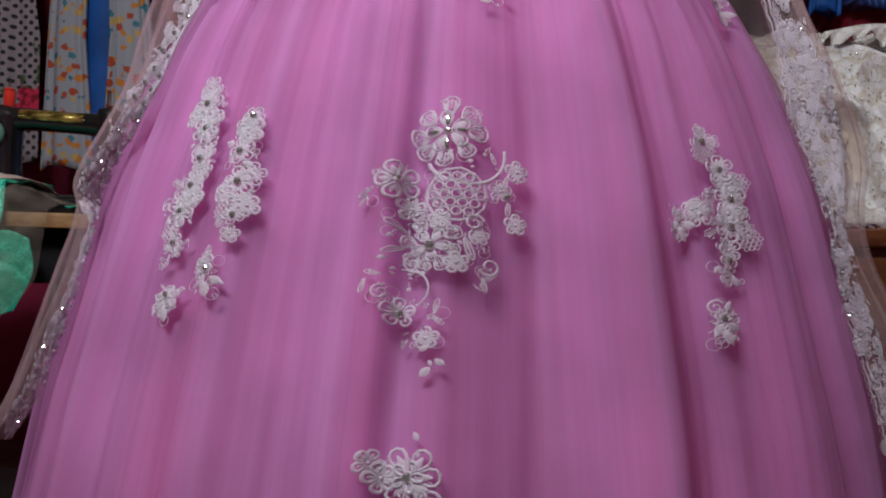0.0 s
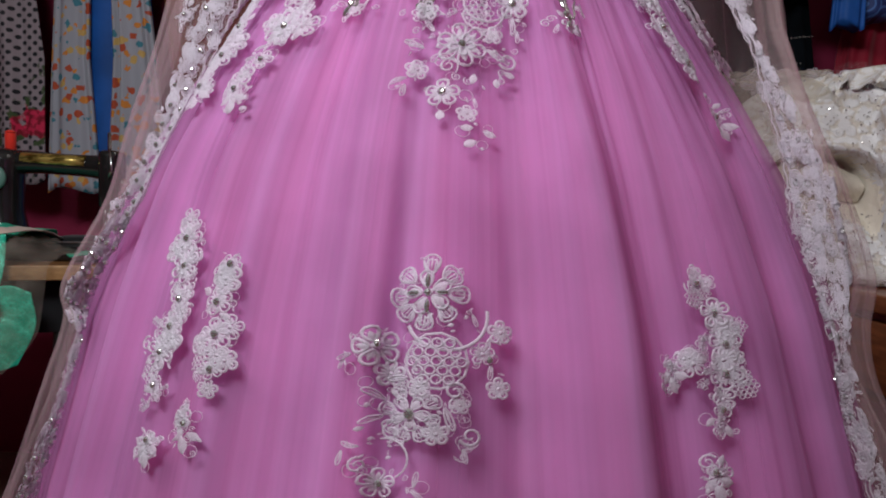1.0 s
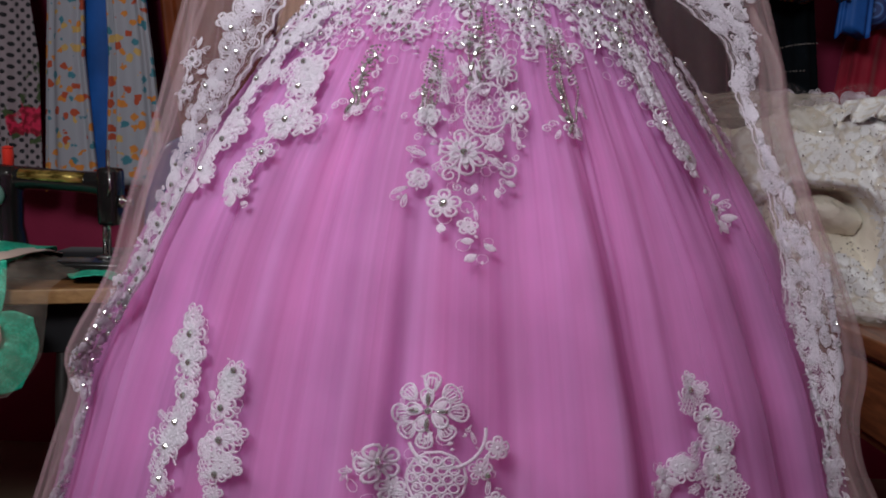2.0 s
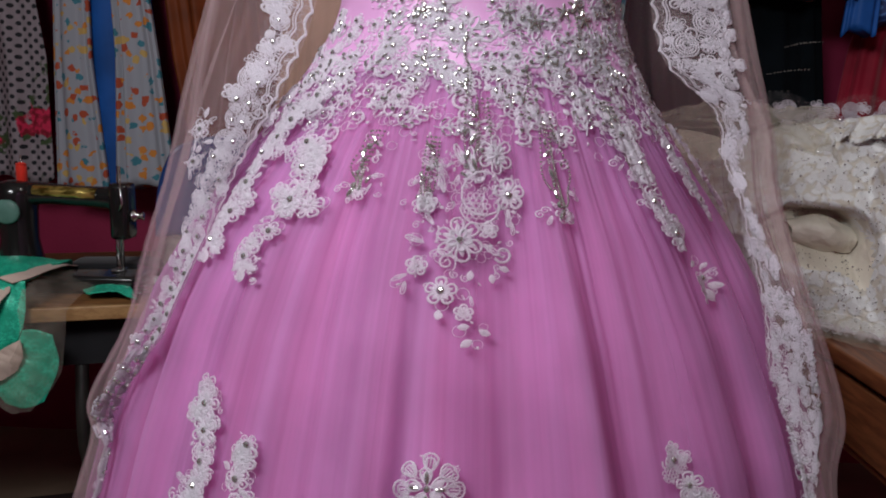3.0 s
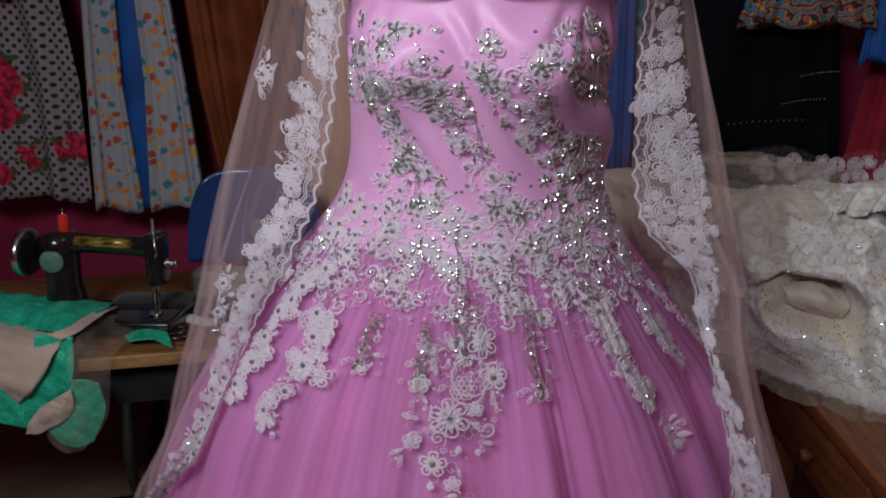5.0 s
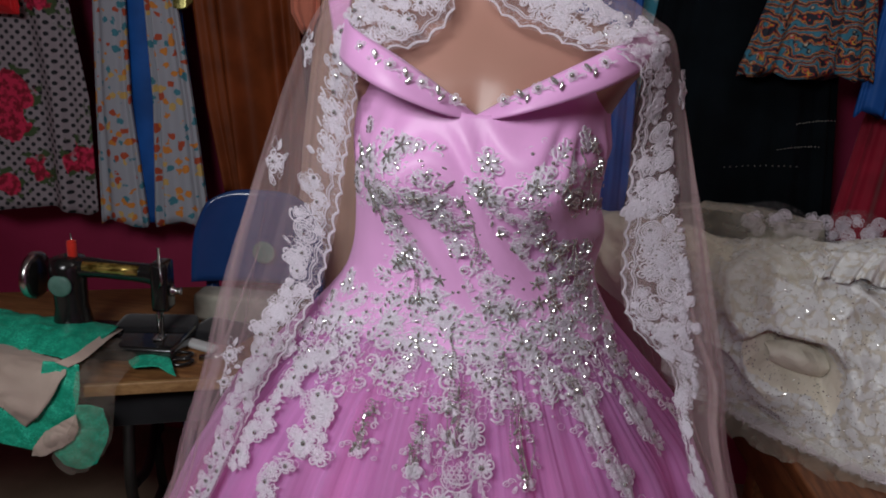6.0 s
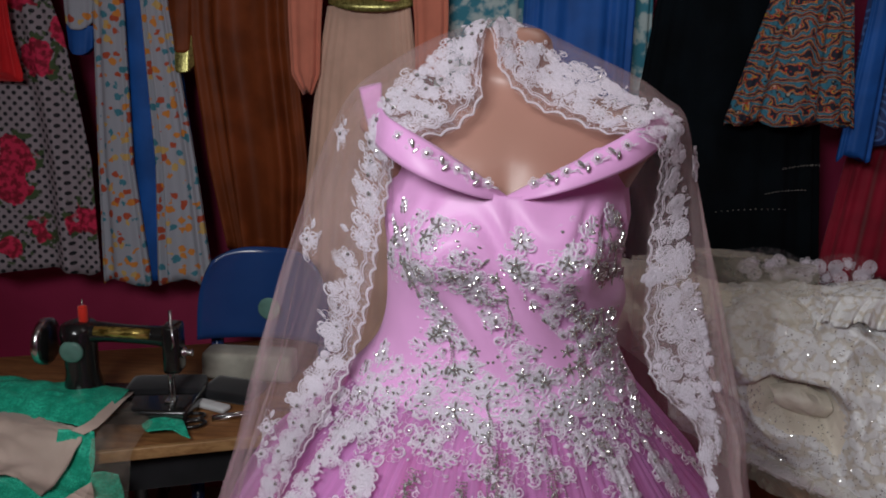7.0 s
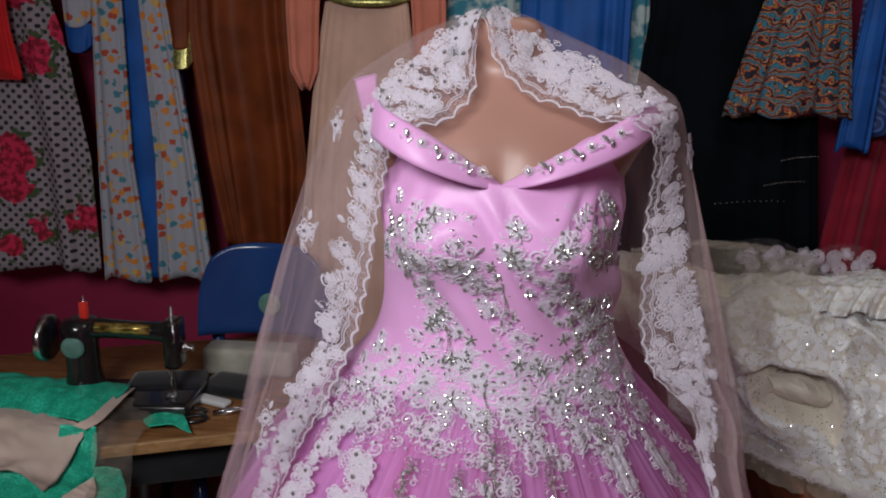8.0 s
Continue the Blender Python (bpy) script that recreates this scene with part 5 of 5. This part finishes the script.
# green sequined piece thrown over the table's edge
n = Nodes("green_sequin_cloth")
# sequin sparkle put into the colour as brighter random cells
spark = n.math("MULTIPLY", n.add("SeparateColor", 0, {0: n.cells(330, out="Color")}), n.step(n.noise(40, 3), 0.2, 0.7))
green = n.mix(spark, (0.008, 0.38, 0.23, 1), (0.05, 0.80, 0.52, 1))
n.set(color=green, rough=0.38, spec=0.6, metal=0.15)
n.bump(n.cells(420), 0.5, 0.001)
M["green"] = n.m
M["cream"] = cloth("cream_lining", (0.55, 0.43, 0.36), 0.7, 0.08).m
n = cloth("cream_tulle", (0.62, 0.52, 0.44), 0.85, 0.05)
n.sheer(n.math("MULTIPLY_ADD", n.noise(20, 2), -0.45, 1.0), 0.4, (0.6, 0.5, 0.42, 1))
M["creamtulle"] = n.m
green = thing("green_bodice", "unfinished green sequined bodice with cream lining over the table edge", "garment")


def shell(ob, t=0.002):
    md = ob.modifiers.new("thickness", "SOLIDIFY")
    md.thickness = t
    return ob


GREEN = "emerald green sequined cloth"
for name, label, mat, fold, rows in (
        ("sequin_panel", GREEN, "green", 0.005, [[(-0.60, 0.50, 0.770), (-0.30, 0.37, 0.772), (-0.05, 0.285, 0.766)], [(-0.52, 0.40, 0.81), (-0.27, 0.27, 0.820), (-0.012, 0.20, 0.800)],
                                                 [(-0.46, 0.30, 0.81), (-0.20, 0.15, 0.820), (-0.030, 0.10, 0.806)], [(-0.44, 0.20, 0.79), (-0.17, 0.07, 0.798), (-0.06, 0.0, 0.797)]]),
        ("cup_lining", "cream satin cup lining", "cream", 0.007, [[(-0.46, 0.28, 0.785), (-0.24, 0.145, 0.790), (-0.088, 0.012, 0.798)], [(-0.48, 0.14, 0.80), (-0.26, 0.06, 0.812), (-0.083, -0.030, 0.788)],
                                                                  [(-0.49, 0.0, 0.79), (-0.26, -0.045, 0.785), (-0.119, -0.050, 0.722)], [(-0.49, -0.045, 0.745), (-0.235, -0.055, 0.735), (-0.171, -0.042, 0.662)]]),
        ("sequin_panel", GREEN, "green", 0.004, [[(-0.13, -0.012, 0.81), (-0.09, -0.018, 0.808), (-0.054, -0.024, 0.802)], [(-0.15, -0.028, 0.72), (-0.10, -0.032, 0.72), (-0.061, -0.030, 0.715)],
                                                 [(-0.21, -0.030, 0.66), (-0.15, -0.034, 0.64), (-0.095, -0.030, 0.655)], [(-0.27, -0.030, 0.64), (-0.20, -0.034, 0.615), (-0.150, -0.030, 0.595)]]),
        ("sequin_panel", GREEN, "green", 0.004, [[(-0.50, -0.022, 0.77), (-0.30, -0.022, 0.745), (-0.17, -0.025, 0.680)], [(-0.50, -0.026, 0.72), (-0.30, -0.028, 0.69), (-0.165, -0.032, 0.635)], [(-0.50, -0.024, 0.69), (-0.30, -0.026, 0.65), (-0.155, -0.030, 0.595)]]),
        ("lining_fold", "cream satin seam allowance", "cream", 0.005, [[(-0.135, -0.040, 0.650), (-0.10, -0.046, 0.672), (-0.066, -0.040, 0.688)], [(-0.155, -0.046, 0.620), (-0.115, -0.056, 0.638), (-0.062, -0.046, 0.655)], [(-0.165, -0.042, 0.593), (-0.13, -0.048, 0.596), (-0.075, -0.042, 0.625)]]),
        ("sequin_panel", GREEN, "green", 0.004, [[(-0.085, -0.026, 0.700), (-0.045, -0.028, 0.705), (-0.012, -0.026, 0.690)], [(-0.125, -0.030, 0.610), (-0.06, -0.034, 0.615), (-0.004, -0.028, 0.625)], [(-0.105, -0.028, 0.556), (-0.07, -0.030, 0.543), (-0.035, -0.028, 0.552)]]),
        ("seam_binding", "frayed cream seam binding", "cream", 0.002, [[(-0.004, 0.215, 0.786), (-0.018, 0.10, 0.806), (-0.045, 0.0, 0.806), (-0.075, -0.030, 0.800)], [(-0.028, 0.205, 0.793), (-0.042, 0.10, 0.812), (-0.07, 0.004, 0.814), (-0.100, -0.026, 0.812)]]),
        ("sequin_tab", GREEN, "green", 0.003, [[(0.035, 0.10, 0.757), (0.065, 0.14, 0.762), (0.092, 0.160, 0.757)], [(0.030, 0.075, 0.758), (0.085, 0.09, 0.764), (0.120, 0.085, 0.758)], [(0.045, 0.045, 0.755), (0.10, 0.03, 0.762), (0.146, -0.004, 0.752)]])):
    shell(part(name, on_table(loft(rows, 40, 40, fold, 3.0 + len(rows), 14)), M[mat], green, label), 0.002)
part("tulle_edge", on_table(loft([[(-0.03, 0.14, 0.80), (0.01, 0.15, 0.785), (0.055, 0.08, 0.765)], [(-0.06, -0.028, 0.79), (-0.02, -0.038, 0.775), (0.025, -0.030, 0.752)], [(-0.07, -0.050, 0.68), (-0.03, -0.058, 0.675), (0.014, -0.042, 0.69)],
                                  [(-0.12, -0.048, 0.60), (-0.06, -0.055, 0.585), (0.0, -0.042, 0.607)], [(-0.12, -0.042, 0.565), (-0.09, -0.046, 0.54), (-0.058, -0.042, 0.538)]], 40, 60, 0.007, 9.0, 16)), M["creamtulle"], green, "sheer cream tulle edge")

# ---- table with the folded bridal gown ----
bench = thing("work_table", "varnished red-brown wooden table with drawers", "table")
part("tabletop", box(0.72, 1.5, 0.62, 1.95, 0.71, 0.742, 0.005), M["mahogany"], bench)
part("apron", box(0.745, 0.765, 0.66, 1.91, 0.555, 0.71, 0.003), M["mahogany"], bench)
part("apron", box(0.765, 1.46, 1.895, 1.915, 0.555, 0.71, 0.003), M["mahogany"], bench)
for y0 in (0.70, 1.14):
    d = part("drawer", box(0.733, 0.75, y0, y0 + 0.40, 0.575, 0.695, 0.005), M["mahogany"], bench)
    part("knob", moved(lathe([(0.008, 0), (0.007, 0.012), (0.014, 0.018), (0.012, 0.028)], 16), Matrix.Translation((0.733, y0 + 0.2, 0.635)) @ Matrix.Rotation(radians(-90), 4, "Y")), M["mahogany"], d, "turned wooden knob")
for x in (0.775, 1.44):
    for y in (0.68, 1.60):
        part("leg", box(x - 0.028, x + 0.028, y - 0.028, y + 0.028, 0, 0.71, 0.005), M["mahogany"], bench)
part("stretcher", box(0.76, 0.79, 0.70, 1.54, 0.16, 0.20, 0.004), M["mahogany"], bench)

n = cloth("ivory_satin", (0.82, 0.76, 0.64), 0.45, 0.12, 900, 0.1, 0.4, 0.1)
n.bump(n.math("ADD", n.noise(14, 5, distort=1.5), n.math("MULTIPLY", n.noise(60, 3), 0.3)), 0.8, 0.012)
M["ivory"] = n.m
n = Nodes("ivory_beaded_lace")
fl = n.step(n.cells(58, n.add("VectorMath", 0, {0: n.pos, 1: n.add("VectorMath", 0, {0: n.noise(40, 2, out=1), 1: (0.02, 0.02, 0.02)}, operation="MULTIPLY")}, operation="ADD")), 0.75, 0.45)
# tiny paler cells: sequin glints painted into the colour, also raised by bump
glint = n.step(n.cells(230), 0.30, 0.12)
n.set(color=n.mix(fl, (0.66, 0.61, 0.53, 1), n.mix(glint, (0.80, 0.80, 0.80, 1), (0.95, 0.95, 0.97, 1))), rough=0.4, spec=0.6)
n.bump(n.math("ADD", n.math("MULTIPLY", fl, 0.6), n.math("MULTIPLY", glint, 0.8)), 0.7, 0.003)
M["beadlace"] = n.m
n = cloth("ivory_tulle", (0.78, 0.74, 0.62), 0.85, 0.05)
n.sheer(n.math("MULTIPLY_ADD", n.noise(18, 3), -0.5, 0.95), 0.5, (0.8, 0.75, 0.64, 1))
M["ivorytulle"] = n.m
bridal = thing("bridal_gown", "ivory beaded bridal gown heaped in folds on the table", "dress")


skirt_rows = [[(0.52, 1.60, 0.775), (0.66, 1.49, 0.772), (0.74, 1.425, 0.757), (0.87, 1.31, 0.752), (1.2, 1.22, 0.752)], [(0.50, 1.62, 0.84), (0.66, 1.45, 0.85), (0.76, 1.40, 0.84), (0.88, 1.33, 0.83), (1.2, 1.28, 0.84)],
              [(0.48, 1.66, 0.92), (0.64, 1.46, 0.93), (0.76, 1.40, 0.93), (0.90, 1.36, 0.93), (1.2, 1.34, 0.94)], [(0.48, 1.70, 1.00), (0.63, 1.50, 1.03), (0.76, 1.42, 1.04), (0.90, 1.40, 1.05), (1.2, 1.40, 1.05)],
              [(0.50, 1.80, 1.05), (0.64, 1.60, 1.10), (0.77, 1.50, 1.13), (0.92, 1.48, 1.14), (1.2, 1.48, 1.13)], [(0.55, 1.95, 1.00), (0.70, 1.80, 1.07), (0.85, 1.70, 1.12), (1.0, 1.66, 1.13), (1.25, 1.66, 1.10)],
              [(0.60, 2.03, 0.90), (0.75, 2.00, 0.95), (0.90, 1.95, 1.00), (1.05, 1.95, 1.00), (1.3, 1.95, 0.95)]]
v, f = loft(skirt_rows, 170, 170, 0.020, 5.3, 6.0)
# a deep fold under an arched hem, where the satin lining shows
hem = 0.992 - 0.05 * (v[:, 0] - 0.62) - 6.0 * np.maximum(v[:, 0] - 0.755, 0) ** 1.6 - 0.9 * np.maximum(0.66 - v[:, 0], 0)
under = hem - v[:, 2]
open_x = soft(v[:, 0], 0.58, 0.72) * (1 - soft(v[:, 0], 0.785, 0.815))
face = v[:, 1] < 1.62
deep = soft(under, -0.004, 0.010) * (1 - soft(under, 0.03, 0.17)) * open_x
v[:, 1] += np.where(face, 0.075 * deep - 0.014 * np.exp(-((under + 0.012) / 0.014) ** 2) * open_x, 0)
skirt = shell(part("beaded_skirt", (v, f), M["beadlace"], bridal, "ivory lace set with sequins"), 0.003)
skirt.data.materials.append(M["ivory"])
for poly in skirt.data.polygons:
    if all(face[k] and deep[k] > 0.25 for k in poly.vertices):
        poly.material_index = 1
shell(part("lining_fold", loft([[(0.665, 1.47, 0.958), (0.72, 1.445, 0.968), (0.785, 1.44, 0.945)], [(0.67, 1.435, 0.945), (0.73, 1.405, 0.950), (0.79, 1.42, 0.925)], [(0.675, 1.44, 0.925), (0.735, 1.415, 0.918), (0.785, 1.43, 0.900)],
                                [(0.69, 1.47, 0.912), (0.74, 1.45, 0.900), (0.78, 1.46, 0.890)]], 50, 40, 0.006, 2.0, 12), M["ivory"], bridal, "turned-back ivory satin lining"), 0.003)
shell(part("train", loft([[(0.30, 1.82, 0.98), (0.45, 1.72, 0.90), (0.58, 1.62, 0.80)], [(0.27, 1.82, 1.06), (0.45, 1.71, 1.01), (0.62, 1.57, 0.96)], [(0.28, 1.86, 1.12), (0.45, 1.78, 1.12), (0.63, 1.64, 1.09)], [(0.33, 2.02, 1.06), (0.50, 2.0, 1.08), (0.68, 1.92, 1.06)]], 90, 90, 0.014, 2.0, 7.0),
           M["ivory"], bridal, "ivory satin train"), 0.003)
part("tulle_overlay", loft([[(0.40, 1.62, 0.96), (0.58, 1.50, 1.00), (0.74, 1.43, 1.05)], [(0.40, 1.66, 1.08), (0.59, 1.55, 1.12), (0.76, 1.48, 1.13)], [(0.42, 1.80, 1.14), (0.62, 1.74, 1.18), (0.82, 1.66, 1.165)], [(0.46, 2.02, 1.08), (0.66, 2.0, 1.12), (0.88, 1.92, 1.12)]], 80, 80, 0.014, 3.4, 7.0),
     M["ivorytulle"], bridal, "sheer ivory tulle")


def flounce(path, high, waves, amp, seed, n=160, m=9):
    """A gathered strip of cloth that falls from a line."""
    p = smooth_path(path, n)
    v = []
    for i in range(n):
        for j in range(m):
            t = j / (m - 1)
            a = 0.55 * waves * 6.28 * i / n + seed + 3.2 * noise.noise(Vector((i * 0.035, seed, t * 0.4)))
            out = amp * t * (math.sin(a) + 0.4 * math.sin(2.3 * a))
            v.append((p[i][0] - 0.35 * out - 0.05 * t, p[i][1] - out - 0.06 * t ** 1.5, p[i][2] - high * t * (1 + 0.15 * math.sin(0.6 * a)) + 0.3 * out))
    return v, grid_faces(m, n)


for k, (pts, high, mat) in enumerate((([(0.66, 1.75, 1.195), (0.72, 1.70, 1.215), (0.78, 1.69, 1.20), (0.82, 1.70, 1.17)], 0.065, "laceground"), ([(0.83, 1.72, 1.18), (0.88, 1.68, 1.21), (0.94, 1.68, 1.205), (0.98, 1.70, 1.17)], 0.065, "laceground"),
                                       ([(0.78, 1.50, 1.155), (0.86, 1.475, 1.165), (0.96, 1.47, 1.16), (1.1, 1.47, 1.16)], 0.045, "beadlace"), ([(0.60, 1.52, 0.81), (0.70, 1.43, 0.79), (0.82, 1.345, 0.785), (1.05, 1.25, 0.785)], 0.034, "ivorytulle"))):
    ob = part("flounce", flounce(pts, high, 10 + k, 0.014, 1.7 * k), M[mat], bridal, "gathered ivory flounce")
    if mat == "beadlace":
        shell(ob, 0.002)
for k in range(22):
    m = Matrix.Translation((0.67 + 0.30 * k / 21 + 0.008 * math.sin(5 * k), 1.685 + 0.012 * math.cos(3 * k), 1.165 + 0.018 * math.sin(2.3 * k))) @ Matrix.Rotation(radians(75 + 20 * math.sin(k)), 4, "X") @ Matrix.Rotation(0.9 * k, 4, "Z")
    pv, pf = LACE["bloom" if k % 2 else "rose"]
    part("lace_ruffle_flower", ([tuple(m @ Vector(p * 0.017)) for p in pv], pf), M["lace"], bridal)
# scalloped lace along the rim of the skirt
rim = smooth_path([(0.63, 1.49, 0.778), (0.70, 1.425, 0.766), (0.78, 1.365, 0.758), (0.87, 1.29, 0.757), (1.02, 1.225, 0.757)], 34)
for k, (x, y, z) in enumerate(rim):
    m = Matrix.Translation((x, y, z + 0.004 * math.sin(2.1 * k))) @ Matrix.Rotation(radians(38), 4, "X") @ Matrix.Rotation(0.7 * k, 4, "Z")
    pv, pf = LACE["small" if k % 3 else "bloom"]
    part("lace_rim_flower", ([tuple(m @ Vector(p * (0.012 if k % 3 else 0.017))) for p in pv], pf), M["lace"], bridal)
part("rim_cord", tube([(x - 0.004, y - 0.013, z - 0.003 + 0.003 * abs(math.sin(1.3 * k))) for k, (x, y, z) in enumerate(smooth_path(rim, 120))], 0.0022, 6), M["lace"], bridal, "white corded edge")

# sequins sewn over the heaped lace
r = random.Random(77)
v, f = [], []
for ob, count in ((skirt, 2600),):
    me = ob.data
    for k in range(count):
        q = me.vertices[r.randrange(len(me.vertices))]
        c, s2, i0 = Vector(q.co) + Vector(q.normal) * 0.003, r.uniform(0.0012, 0.0024), len(v)
        turn = Euler((r.uniform(0, 6), r.uniform(0, 6), r.uniform(0, 6))).to_matrix()
        v += [tuple(c + turn @ Vector(d) * s2) for d in ((1, 0, 0), (0, 1, 0), (-1, 0, 0), (0, -1, 0), (0, 0, 0.5), (0, 0, -0.5))]
        f += [(i0 + a, i0 + b, i0 + t) for t in (4, 5) for a, b in ((0, 1), (1, 2), (2, 3), (3, 0))]
tagged(part("sequin", (v, f), M["gem"], bridal, "tiny clear sequins", False), kind="stuff")

# ---- added bodies for the two unseen lights ----
# made-up panel and stand put behind the key light, out of view
panel = thing("added_panel_lamp", "added unseen black panel on a thin stand, body for the key light", "lamp")
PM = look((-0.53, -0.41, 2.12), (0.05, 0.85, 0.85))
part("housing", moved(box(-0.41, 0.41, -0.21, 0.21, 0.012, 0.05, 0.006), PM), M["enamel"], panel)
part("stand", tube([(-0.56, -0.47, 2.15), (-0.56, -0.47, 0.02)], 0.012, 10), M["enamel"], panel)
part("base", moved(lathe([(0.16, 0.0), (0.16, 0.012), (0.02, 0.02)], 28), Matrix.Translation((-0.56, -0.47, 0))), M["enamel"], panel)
# made-up fixture and rod that give the rear fill light a body
fixture = thing("added_ceiling_fixture", "added unseen slim white fixture hung from the ceiling at the rear fill light", "lamp")
FM = look((0.75, 1.15, 2.55), (0.85, 1.5, 0.9))
part("housing", moved(box(-0.46, 0.46, -0.07, 0.07, 0.012, 0.05, 0.006), FM), M["whitecloth"], fixture)
part("rod", tube([(0.74, 1.13, 2.58), (0.74, 1.13, TOP)], 0.006, 8), M["steel"], fixture)
